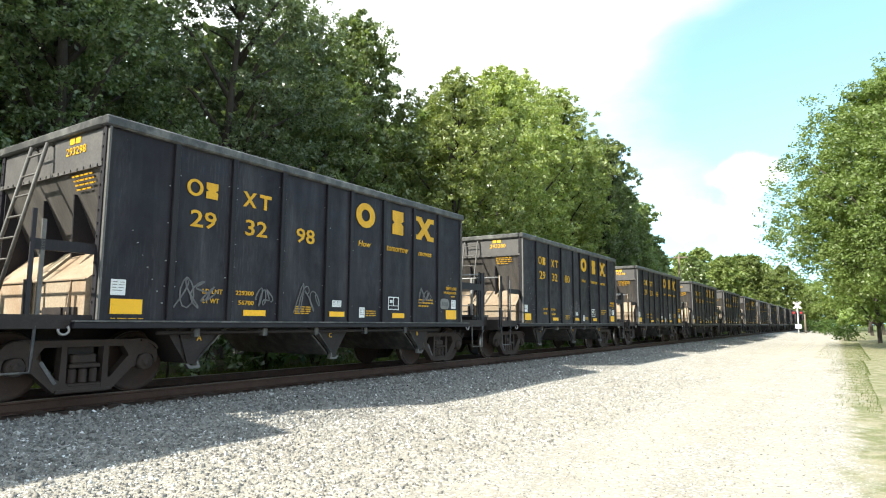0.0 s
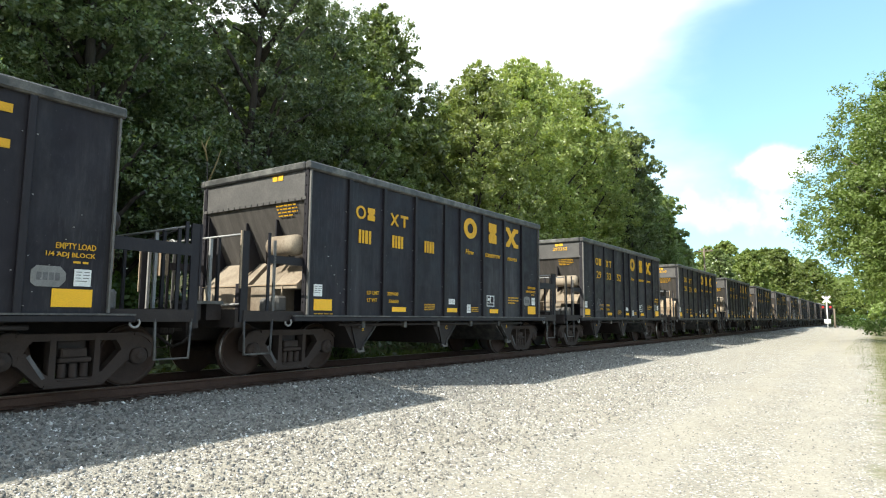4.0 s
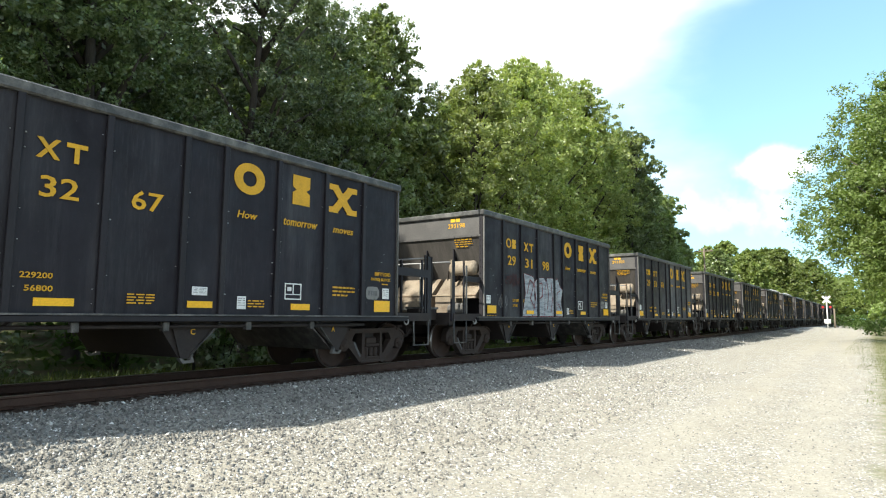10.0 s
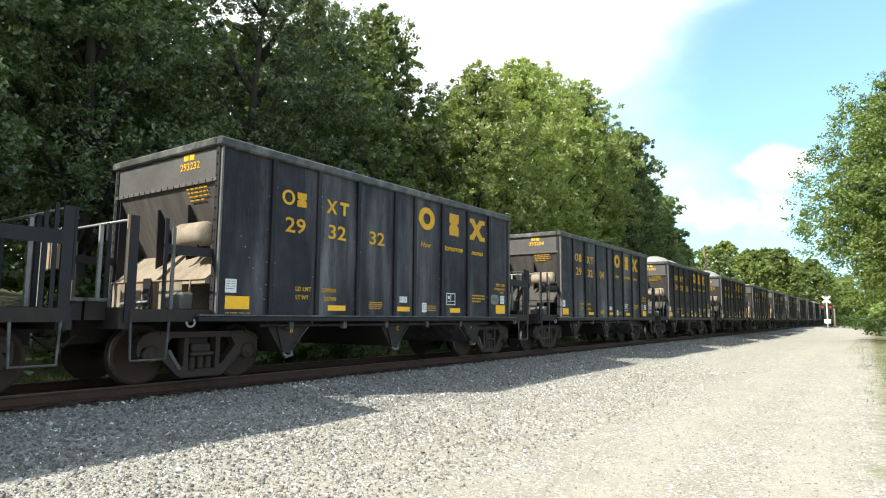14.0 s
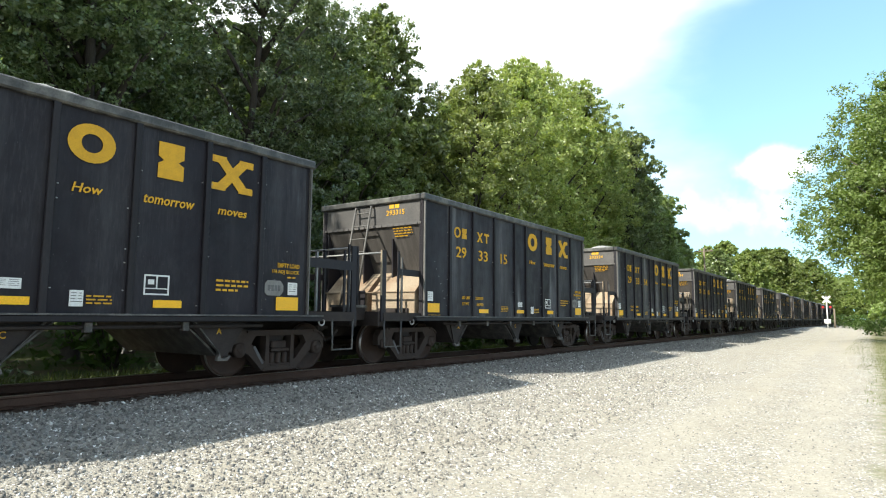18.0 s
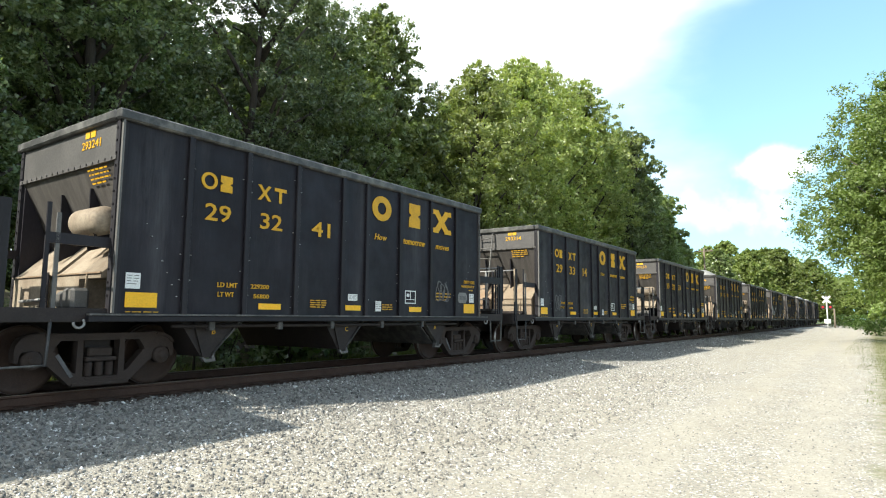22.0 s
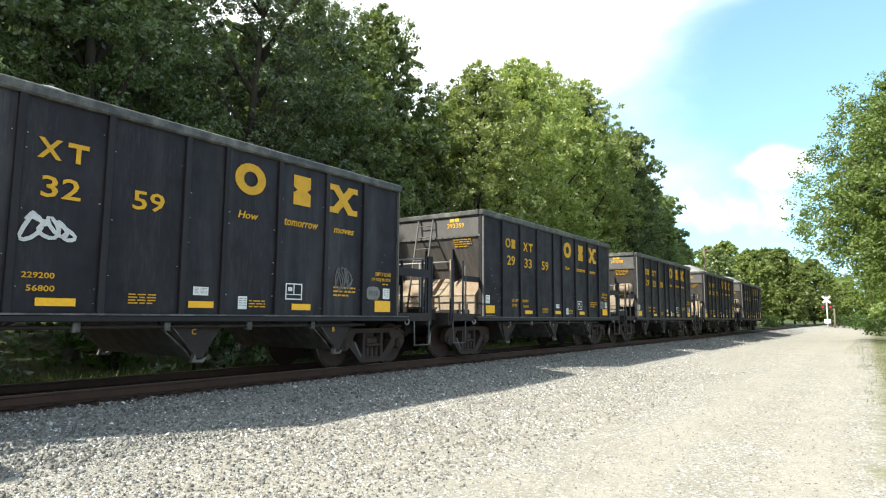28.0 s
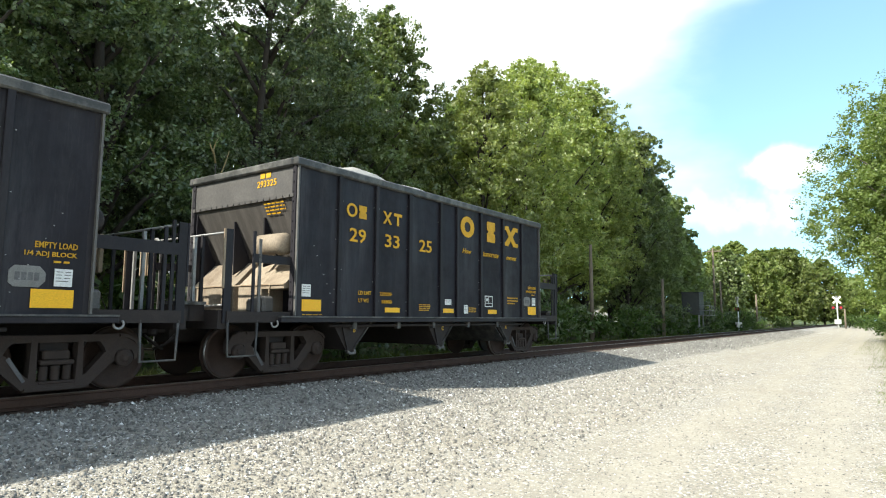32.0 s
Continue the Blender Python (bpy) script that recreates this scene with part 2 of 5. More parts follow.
def side_material(name, low, high, veil=0.1, clear=-1.0):
    """Charcoal paint with pale rain streaks, chalky patches and scrapes, more on some wagons than on others."""
    m = bpy.data.materials.new(name)
    m.use_nodes = True
    n, l = m.node_tree.nodes, m.node_tree.links
    b = n["Principled BSDF"]
    b.inputs["Specular IOR Level"].default_value = 0.22
    tc, oi = n.new("ShaderNodeTexCoord"), n.new("ShaderNodeObjectInfo")

    def tex(stretch, scale, detail, rough=0.6):
        o, p, t = n.new("ShaderNodeVectorMath"), n.new("ShaderNodeMapping"), n.new("ShaderNodeTexNoise")
        o.operation = "MULTIPLY_ADD"
        o.inputs[1].default_value = (41.0, 13.0, 7.0)
        l.new(oi.outputs["Random"], o.inputs[0])
        l.new(tc.outputs["Object"], o.inputs[2])
        p.inputs["Scale"].default_value = stretch
        l.new(o.outputs[0], p.inputs[0])
        l.new(p.outputs[0], t.inputs["Vector"])
        t.inputs["Scale"].default_value, t.inputs["Detail"].default_value, t.inputs["Roughness"].default_value = scale, detail, rough
        return t.outputs[0]

    def ramp(v, lo, hi, a=0.0, c=1.0):
        q = n.new("ShaderNodeMapRange")
        for i, x in enumerate((lo, hi, a, c)):
            q.inputs[i + 1].default_value = x
        l.new(v, q.inputs[0])
        return q.outputs[0]

    def mul(a, c):
        q = n.new("ShaderNodeMath")
        q.operation = "MULTIPLY"
        l.new(a, q.inputs[0])
        l.new(c, q.inputs[1])
        return q.outputs[0]

    def mix(f, a, c):
        q = n.new("ShaderNodeMix")
        q.data_type = "RGBA"
        l.new(f, q.inputs[0])
        for i, v in ((6, a), (7, c)):
            if isinstance(v, tuple):
                q.inputs[i].default_value = (*v, 1)
            else:
                l.new(v, q.inputs[i])
        return q.outputs[2]

    much = ramp(oi.outputs["Random"], 0.0, 1.0, low, high)
    streak = mul(ramp(tex((1.5, 1, 0.09), 1.6, 6), 0.47, 0.74), ramp(tex((0.6, 1, 0.5), 1.0, 3), 0.46, 0.66))
    patch = mul(ramp(tex((1.2, 1, 0.5), 3.4, 9, 0.75), 0.48, 0.74), ramp(tex((0.45, 1, 0.4), 0.8, 2), 0.38, 0.58))
    speck = ramp(tex((1, 1, 0.7), 26.0, 2), 0.735, 0.76)
    col = mix(ramp(tex((1, 1, 1), 0.7, 4), 0.35, 0.7), (0.0092, 0.0080, 0.0122), (0.0170, 0.0148, 0.0216))
    area = ramp(tex((0.9, 1, 0.22), 1.1, 3), 0.42, 0.60)
    fleck = mul(ramp(tex((10, 1, 1.0), 3.2, 4, 0.7), 0.50, 0.68), area)
    mist = mul(ramp(tex((0.32, 1, 0.30), 1.0, 5, 0.62), 0.54 - 0.3 * veil, 0.80 - 0.3 * veil, 0.0, veil), ramp(tex((1.6, 1, 0.30), 3.0, 7, 0.75), 0.34, 0.66, 0.15, 1.0))
    along = n.new("ShaderNodeSeparateXYZ")
    l.new(tc.outputs["Object"], along.inputs[0])
    mist = mul(mist, ramp(along.outputs[0], clear, clear + 2.4, 0.12, 1.0))
    col = mix(mist, col, (0.100, 0.104, 0.116))
    drip = mul(ramp(tex((3.2, 1, 0.35), 1.6, 8, 0.75), 0.36, 0.66), ramp(tex((1.0, 1, 0.13), 1.0, 2), 0.52, 0.66, 0.0, min(1.0, veil * 2)))
    col = mix(drip, col, (0.215, 0.220, 0.236))
    col = mix(mul(area, much), col, (0.050, 0.049, 0.055))
    col = mix(mul(fleck, much), col, (0.135, 0.137, 0.146))
    col = mix(mul(streak, much), col, (0.150, 0.152, 0.158))
    col = mix(mul(patch, much), col, (0.120, 0.125, 0.134))
    col = mix(mul(speck, much), col, (0.28, 0.28, 0.27))
    l.new(col, b.inputs["Base Color"])
    l.new(ramp(tex((1, 1, 1), 3.0, 4), 0.3, 0.7, 0.42, 0.68), b.inputs["Roughness"])
    bp = n.new("ShaderNodeBump")
    bp.inputs["Strength"].default_value, bp.inputs["Distance"].default_value = 0.25, 0.02
    l.new(tex((1, 1, 0.5), 2.2, 3), bp.inputs["Height"])
    l.new(bp.outputs[0], b.inputs["Normal"])
    return m


SIDE = side_material("streaked_side_paint", 0.04, 0.22, 0.10)
CHALKY = side_material("misted_chalky_side_paint", 0.25, 0.45, 1.0, 2.0)
WORN = side_material("chalky_worn_side_paint", 0.10, 0.28, 0.45)


def ground_material():
    """Dusty limestone lot with wheel tracks, dark crushed ballast by the line, grass at the margins."""
    m = bpy.data.materials.new("gravel_and_ballast")
    m.use_nodes = True
    n, l = m.node_tree.nodes, m.node_tree.links
    b = n["Principled BSDF"]
    b.inputs["Roughness"].default_value = 0.95
    b.inputs["Specular IOR Level"].default_value = 0.15
    tc, sep = n.new("ShaderNodeTexCoord"), n.new("ShaderNodeSeparateXYZ")
    l.new(tc.outputs["Object"], sep.inputs[0])

    def noise_tex(scale, detail=4.0, rough=0.6):
        t = n.new("ShaderNodeTexNoise")
        t.inputs["Scale"].default_value, t.inputs["Detail"].default_value, t.inputs["Roughness"].default_value = scale, detail, rough
        l.new(tc.outputs["Object"], t.inputs["Vector"])
        return t.outputs[0]

    def math_node(op, a, c, d=None):
        q = n.new("ShaderNodeMath")
        q.operation = op
        for i, v in enumerate((a, c, d)):
            if v is None:
                continue
            if isinstance(v, (int, float)):
                q.inputs[i].default_value = v
            else:
                l.new(v, q.inputs[i])
        return q.outputs[0]

    def step(v, lo, hi, a=0.0, c=1.0):
        q = n.new("ShaderNodeMapRange")
        q.interpolation_type = "SMOOTHSTEP"
        for i, x in enumerate((lo, hi, a, c)):
            q.inputs[i + 1].default_value = x
        l.new(v, q.inputs[0])
        return q.outputs[0]

    def blend(f, a, c):
        q = n.new("ShaderNodeMix")
        q.data_type = "RGBA"
        for i, v in ((0, f), (6, a), (7, c)):
            if isinstance(v, tuple):
                q.inputs[i].default_value = (*v, 1)
            else:
                l.new(v, q.inputs[i])
        return q.outputs[2]

    def cells(scale):
        v = n.new("ShaderNodeTexVoronoi")
        v.inputs["Scale"].default_value = scale
        l.new(tc.outputs["Object"], v.inputs["Vector"])
        return v

    x, y = sep.outputs[0], sep.outputs[1]
    wob = noise_tex(0.5, 4.0)
    yw = math_node("MULTIPLY_ADD", wob, 1.6, math_node("ADD", y, -0.8))
    v1, v2 = cells(40.0), cells(110.0)
    stone = n.new("ShaderNodeValToRGB")
    for p, c in ((0.0, (0.17, 0.165, 0.16)), (0.35, (0.30, 0.285, 0.26)), (0.8, (0.395, 0.375, 0.335)), (1.0, (0.45, 0.435, 0.40))):
        e = stone.color_ramp.elements.new(p)
        e.color = (*c, 1)
    gr = n.new("ShaderNodeSeparateColor")
    l.new(v1.outputs["Color"], gr.inputs[0])
    l.new(gr.outputs[0], stone.inputs[0])
    dust = blend(step(noise_tex(90.0, 3.0), 0.35, 0.65), (0.355, 0.317, 0.250), (0.44, 0.40, 0.328))
    dusty = math_node("MULTIPLY", step(noise_tex(0.9, 5.0), 0.36, 0.62), step(yw, 7.0, 4.5))
    fine = blend(step(noise_tex(45.0, 2.0), 0.4, 0.6), stone.outputs[0], dust)
    lot = blend(math_node("MULTIPLY", dusty, 0.4), fine, dust)
    bend = math_node("MULTIPLY_ADD", noise_tex(0.22, 2.0), 1.2, y)
    for c in (2.05, 0.55):
        off = math_node("ABSOLUTE", math_node("ADD", math_node("MULTIPLY_ADD", x, -0.02, bend), -c - 0.6), 0.0)
        lot = blend(math_node("MULTIPLY", step(off, 0.55, 0.05), 0.8), lot, blend(step(noise_tex(70.0, 3.0), 0.35, 0.65), (0.39, 0.355, 0.292), (0.455, 0.42, 0.355)))
    lot = blend(math_node("MULTIPLY", step(noise_tex(0.33, 3.0), 0.5, 0.75), 0.35), lot, (0.30, 0.26, 0.195))
    ballast = n.new("ShaderNodeValToRGB")
    for p, c in ((0.0, (0.175, 0.170, 0.160)), (0.5, (0.268, 0.260, 0.242)), (0.9, (0.340, 0.330, 0.304)), (1.0, (0.38, 0.368, 0.338))):
        e = ballast.color_ramp.elements.new(p)
        e.color = (*c, 1)
    l.new(gr.outputs[1], ballast.inputs[0])
    col = blend(step(yw, 6.0, 8.2), lot, ballast.outputs[0])
    col = blend(step(math_node("MULTIPLY_ADD", noise_tex(2.2), 0.25, y), 8.58, 8.78), col, blend(step(noise_tex(7.0), 0.4, 0.65), (0.055, 0.036, 0.028), (0.10, 0.075, 0.06)))
    soil = blend(step(noise_tex(1.2), 0.4, 0.6), (0.055, 0.075, 0.022), (0.085, 0.07, 0.04))
    col = blend(step(yw, 12.0, 12.8), col, soil)
    rgt = math_node("MULTIPLY_ADD", noise_tex(1.3, 6.0, 0.7), 1.6, math_node("MULTIPLY_ADD", x, -0.008, y))
    col = blend(math_node("MULTIPLY", step(rgt, 0.9, 0.45), 0.85), col, blend(step(noise_tex(2.5, 5.0), 0.42, 0.6), (0.15, 0.165, 0.06), (0.29, 0.26, 0.165)))
    tone = n.new("ShaderNodeHueSaturation")
    l.new(math_node("ADD", math_node("MULTIPLY", step(noise_tex(1.7, 6.0, 0.7), 0.3, 0.7), 0.14), math_node("MULTIPLY", step(noise_tex(14.0, 3.0, 0.7), 0.3, 0.7), 0.20, None)), tone.inputs["Value"])
    l.new(col, tone.inputs["Color"])
    bright = n.new("ShaderNodeMix")
    bright.data_type, bright.blend_type = "RGBA", "ADD"
    bright.inputs[0].default_value = 0.82
    l.new(tone.outputs[0], bright.inputs[6])
    l.new(col, bright.inputs[7])
    col = bright.outputs[2]
    road = math_node("MULTIPLY", math_node("MULTIPLY", step(x, 85.0, 87.0), step(x, 101.0, 99.0)), step(y, 11.8, 12.4))
    col = blend(road, col, (0.30, 0.285, 0.25))
    far = step(x, 150.0, 190.0)
    col = blend(far, col, (0.08, 0.10, 0.035))
    l.new(col, b.inputs["Base Color"])
    bp = n.new("ShaderNodeBump")
    bp.inputs["Strength"].default_value, bp.inputs["Distance"].default_value = 0.45, 0.02
    h = math_node("ADD", math_node("MULTIPLY", v1.outputs["Distance"], -1.0), math_node("MULTIPLY", v2.outputs["Distance"], -0.4))
    l.new(h, bp.inputs["Height"])
    l.new(bp.outputs[0], b.inputs["Normal"])
    return m


# building blocks ---------------------------------------------------------
def box(bm, x0, x1, y0, y1, z0, z1, bev=0.0):
    vs = [bm.verts.new(p) for p in ((x0, y0, z0), (x1, y0, z0), (x1, y1, z0), (x0, y1, z0), (x0, y0, z1), (x1, y0, z1), (x1, y1, z1), (x0, y1, z1))]
    fs = [bm.faces.new([vs[i] for i in q]) for q in ((3, 2, 1, 0), (4, 5, 6, 7), (0, 1, 5, 4), (1, 2, 6, 5), (2, 3, 7, 6), (3, 0, 4, 7))]
    if bev:
        es = list({e for f in fs for e in f.edges})
        bmesh.ops.bevel(bm, geom=es, offset=bev, segments=1, affect="EDGES")


def prism(bm, pts, axis, a, b):
    """A flat outline pushed along an axis. pts lie in the two other axes, in order."""
    def put(p, w):
        q = list(p)
        q.insert(axis, w)
        return bm.verts.new(q)
    lo, hi = [put(p, a) for p in pts], [put(p, b) for p in pts]
    k = len(pts)
    fs = [bm.faces.new(lo), bm.faces.new(hi[::-1])]
    for i in range(k):
        fs.append(bm.faces.new((lo[i], hi[i], hi[(i + 1) % k], lo[(i + 1) % k])))
    bmesh.ops.recalc_face_normals(bm, faces=fs)


def rod(bm, path, r, k=6, r2=None):
    """A round bar along a path of points."""
    path = [Vector(p) for p in path]
    rings = []
    for i, p in enumerate(path):
        d = (path[min(i + 1, len(path) - 1)] - path[max(i - 1, 0)]).normalized()
        u = d.orthogonal().normalized() if i == 0 else (rings_u - d * rings_u.dot(d)).normalized()
        rings_u = u
        w = d.cross(u)
        rr = r if r2 is None else r + (r2 - r) * i / (len(path) - 1)
        rings.append([bm.verts.new(p + (u * math.cos(t) + w * math.sin(t)) * rr) for t in (2 * math.pi * j / k for j in range(k))])
    for a, b in zip(rings, rings[1:]):
        for j in range(k):
            bm.faces.new((a[j], a[(j + 1) % k], b[(j + 1) % k], b[j])).smooth = True
    bm.faces.new(rings[0][::-1])
    bm.faces.new(rings[-1])


def lathe(bm, profile, axis, centre, k=24):
    """Turned about an axis: profile of (along, radius)."""
    rings = []
    for a, r in profile:
        ring = []
        for j in range(k):
            t = 2 * math.pi * j / k
            q = [r * math.cos(t), r * math.sin(t)]
            q.insert(axis, a)
            ring.append(bm.verts.new(Vector(centre) + Vector(q)))
        rings.append(ring)
    fs = []
    for a, b in zip(rings, rings[1:]):
        for j in range(k):
            f = bm.faces.new((a[j], a[(j + 1) % k], b[(j + 1) % k], b[j]))
            f.smooth = True
            fs.append(f)
    fs += [bm.faces.new(rings[0][::-1]), bm.faces.new(rings[-1])]
    bmesh.ops.recalc_face_normals(bm, faces=fs)


def mesh_of(bm, name, mat):
    me = bpy.data.meshes.new(name)
    bm.to_mesh(me)
    bm.free()
    for q in (mat if isinstance(mat, (list, tuple)) else [mat]):
        me.materials.append(q)
    return me


def part(name, bm, mat, parent, label=""):
    me = bm if isinstance(bm, bpy.types.Mesh) else mesh_of(bm, name, mat)
    ob = new(name, me)
    ob.parent = parent
    if label:
        ob["label"] = label
    return ob


def made(fn, *args, **kw):
    bm = bmesh.new()
    fn(bm, *args, **kw)
    return bm


def thing(name, label, category, group="", m=None):
    ob = tagged(new(name), label, category, group)
    ob.empty_display_size = 0.2
    if m is not None:
        ob.matrix_basis = m
    return ob


TEXTS = {}


def text_mesh(s, height, mat, width=None):
    """Raised paint lettering in the x-z plane, facing -y, its lower left corner at the origin."""
    key = (s, height, mat.name, width)
    if key not in TEXTS:
        cu = bpy.data.curves.new("lettering", "FONT")
        cu.body, cu.size, cu.extrude, cu.resolution_u, cu.offset = s, 1.0, 0.004, 2, 0.012
        cu.shear = 0.22 if s in ("How", "tomorrow", "moves") else 0.0
        ob = bpy.data.objects.new("lettering", cu)
        scene.collection.objects.link(ob)
        me = bpy.data.meshes.new_from_object(ob.evaluated_get(bpy.context.evaluated_depsgraph_get()))
        bpy.data.objects.remove(ob)
        co = np.empty(len(me.vertices) * 3)
        me.vertices.foreach_get("co", co)
        co = co.reshape(-1, 3)
        lo, hi = co.min(0), co.max(0)
        sc = height / (hi[1] - lo[1])
        sx = sc if width is None else width / (hi[0] - lo[0])
        co = np.stack([(co[:, 0] - lo[0]) * sx, -co[:, 2], (co[:, 1] - lo[1]) * sc], 1)
        me.vertices.foreach_set("co", co.ravel())
        me.materials.clear()
        me.materials.append(mat)
        TEXTS[key] = me
    return TEXTS[key]


for s, h, w in [("How", 0.125, 0.40), ("tomorrow", 0.125, 0.80), ("moves", 0.095, 0.55), ("LD LMT", 0.075, 0.37), ("LT WT", 0.075, 0.30), ("EMPTY LOAD", 0.08, 0.49), ("1/4 ADJ BLOCK", 0.08, 0.60), ("A", 0.09, None), ("B", 0.09, None), ("C", 0.09, None)]:
    text_mesh(s, h, YELLOW, w)

# the ground --------------------------------------------------------------
TRACK_Y, RAIL_Z = 10.05, 0.54


def ground_height(x, y):
    """Lot, ballast shoulder, track bed, ditch and wooded bank."""
    prof = ((-700, 2.0), (-60, 1.2), (-12, 0.15), (-3, 0.02), (0, 0.0), (4.5, 0.0), (5.6, 0.03), (6.4, 0.08), (7.3, 0.17), (8.2, 0.32), (8.65, 0.395), (9.02, 0.40), (9.17, 0.35), (11.6, 0.36), (12.6, 0.12), (14.0, 0.02), (18, 0.25), (30, 0.7), (40, 3.0), (60, 6.0), (700, 40.0))
    z = np.interp(y, [p[0] for p in prof], [p[1] for p in prof])
    crossing = np.exp(-((x - 97) / 16.0) ** 2) * np.where(y < 8.9, 0.42 * np.clip((y + 8) / 12, 0, 1) * np.clip((8.9 - y) / 2.0, 0, 1), 0.0)
    lump = 0.016 * np.sin(0.62 * x + 1.7 * np.sin(0.45 * y)) * np.sin(0.85 * y + 1.2 * np.sin(0.37 * x)) + 0.007 * np.sin(1.9 * x + 0.8 * y) * np.sin(1.7 * y - 0.6 * x)
    return z + crossing + lump * np.clip((8.2 - y) / 1.5, 0, 1) * np.clip((y + 40) / 20, 0, 1)


def build_ground():
    xs = np.concatenate([[-700, -300, -120, -60, -35], np.arange(-22, 40, 0.45), np.arange(40, 130, 2.0), [135, 145, 160, 200, 300, 500, 900]])
    ys = np.concatenate([[-700, -300, -120, -60, -30, -16], np.arange(-10, 14, 0.3), [14.5, 15, 16, 18, 21, 25, 32, 40, 60, 120, 300, 700]])
    gx, gy = np.meshgrid(xs, ys, indexing="ij")
    gz = ground_height(gx, gy)
    nx, ny = gx.shape
    idx = np.arange(nx * ny).reshape(nx, ny)
    quads = np.stack([idx[:-1, :-1], idx[1:, :-1], idx[1:, 1:], idx[:-1, 1:]], -1).reshape(-1, 4)
    me = bpy.data.meshes.new("ground")
    me.from_pydata(np.stack([gx, gy, gz], -1).reshape(-1, 3).tolist(), [], quads.tolist())
    me.polygons.foreach_set("use_smooth", [True] * len(me.polygons))
    me.materials.append(ground_material())
    tagged(new("ground", me), "pale dusty gravel lot rising to the grey ballast shoulder", "ground", "", "structure")


build_ground()


def stones(name, label, count, xr, yr, size, mat, seed, power=1.0, lift=0.3, bank=1.0):
    """Loose angular stones, uncountable, as one object; with no power they thin out evenly towards the far end."""
    rng = np.random.default_rng(seed)
    u = rng.random(count)
    x = xr[0] + (xr[1] - xr[0]) * (u ** power if power else 1 - np.sqrt(1 - u))
    y = yr[0] + (yr[1] - yr[0]) * rng.random(count) ** bank
    s = size[0] + (size[1] - size[0]) * rng.random(count) ** 2
    z = ground_height(x, y) + s * (lift - 0.35 * rng.random(count))
    base = np.array([(1, 0, 0.2), (-0.5, 0.87, 0), (-0.5, -0.87, -0.2), (0, 0.1, 0.85), (0.1, 0, -0.85)], float)
    faces = np.array([(0, 1, 3), (1, 2, 3), (2, 0, 3), (1, 0, 4), (2, 1, 4), (0, 2, 4)])
    q = rng.normal(size=(count, 3, 3))
    q, _ = np.linalg.qr(q)
    shape = base[None] * (0.6 + 0.7 * rng.random((count, 5, 1))) * (0.55 + 0.7 * rng.random((count, 1, 3)))
    co = np.einsum("nij,nvj->nvi", q, shape) * s[:, None, None] + np.stack([x, y, z], 1)[:, None]
    fa = faces[None] + 5 * np.arange(count)[:, None, None]
    me = bpy.data.meshes.new(name)
    nf = count * 6
    me.vertices.add(count * 5)
    me.vertices.foreach_set("co", co.ravel())
    me.loops.add(nf * 3)
    me.loops.foreach_set("vertex_index", fa.ravel().astype(np.int32))
    me.polygons.add(nf)
    me.polygons.foreach_set("loop_start", np.arange(0, nf * 3, 3, dtype=np.int32))
    me.update(calc_edges=True)
    me.materials.append(mat)
    return tagged(new(name, me), label, "gravel", "", "stuff")


def stone_material(name, stops):
    m = bpy.data.materials.new(name)
    m.use_nodes = True
    n, l = m.node_tree.nodes, m.node_tree.links
    b = n["Principled BSDF"]
    b.inputs["Roughness"].default_value, b.inputs["Specular IOR Level"].default_value = 0.9, 0.2
    g, r, t = n.new("ShaderNodeNewGeometry"), n.new("ShaderNodeValToRGB"), n.new("ShaderNodeTexNoise")
    for p, c in stops:
        r.color_ramp.elements.new(p).color = (*c, 1)
    l.new(g.outputs["Random Per Island"], r.inputs[0])
    t.inputs["Scale"].default_value = 60.0
    hv, mr = n.new("ShaderNodeHueSaturation"), n.new("ShaderNodeMapRange")
    mr.inputs[3].default_value, mr.inputs[4].default_value = 0.7, 1.3
    l.new(t.outputs[0], mr.inputs[0])
    l.new(mr.outputs[0], hv.inputs["Value"])
    l.new(r.outputs[0], hv.inputs["Color"])
    l.new(hv.outputs[0], b.inputs["Base Color"])
    return m


BALLAST = stone_material("ballast_stone", ((0.0, (0.110, 0.107, 0.102)), (0.4, (0.205, 0.199, 0.186)), (0.8, (0.295, 0.286, 0.264)), (0.97, (0.345, 0.334, 0.304)), (1.0, (0.40, 0.387, 0.352))))
PEBBLE = stone_material("lot_pebble", ((0.0, (0.13, 0.125, 0.12)), (0.4, (0.225, 0.212, 0.19)), (0.85, (0.315, 0.297, 0.265)), (1.0, (0.38, 0.36, 0.325))))
stones("ballast_stones", "loose blue-grey crushed ballast stones on the track shoulder", 42000, (0.0, 36.0), (6.55, 8.66), (0.016, 0.044), BALLAST, 11, 1.25, 0.25, 0.7)
stones("ballast_stones", "loose blue-grey crushed ballast stones beside the far rails", 9000, (34.0, 80.0), (6.2, 8.66), (0.03, 0.055), BALLAST, 12, 1.3, 0.25, 0.7)
stones("gravel_stones", "pale scattered limestone pebbles on the gravel lot", 52000, (1.5, 32.0), (0.1, 6.8), (0.006, 0.020), PEBBLE, 13, 1.9, 0.10)
stones("gravel_stones", "coarse pale crushed stones spilled below the ballast shoulder", 26000, (0.5, 24.0), (3.2, 7.2), (0.011, 0.036), PEBBLE, 14, 0, 0.20, 0.7)


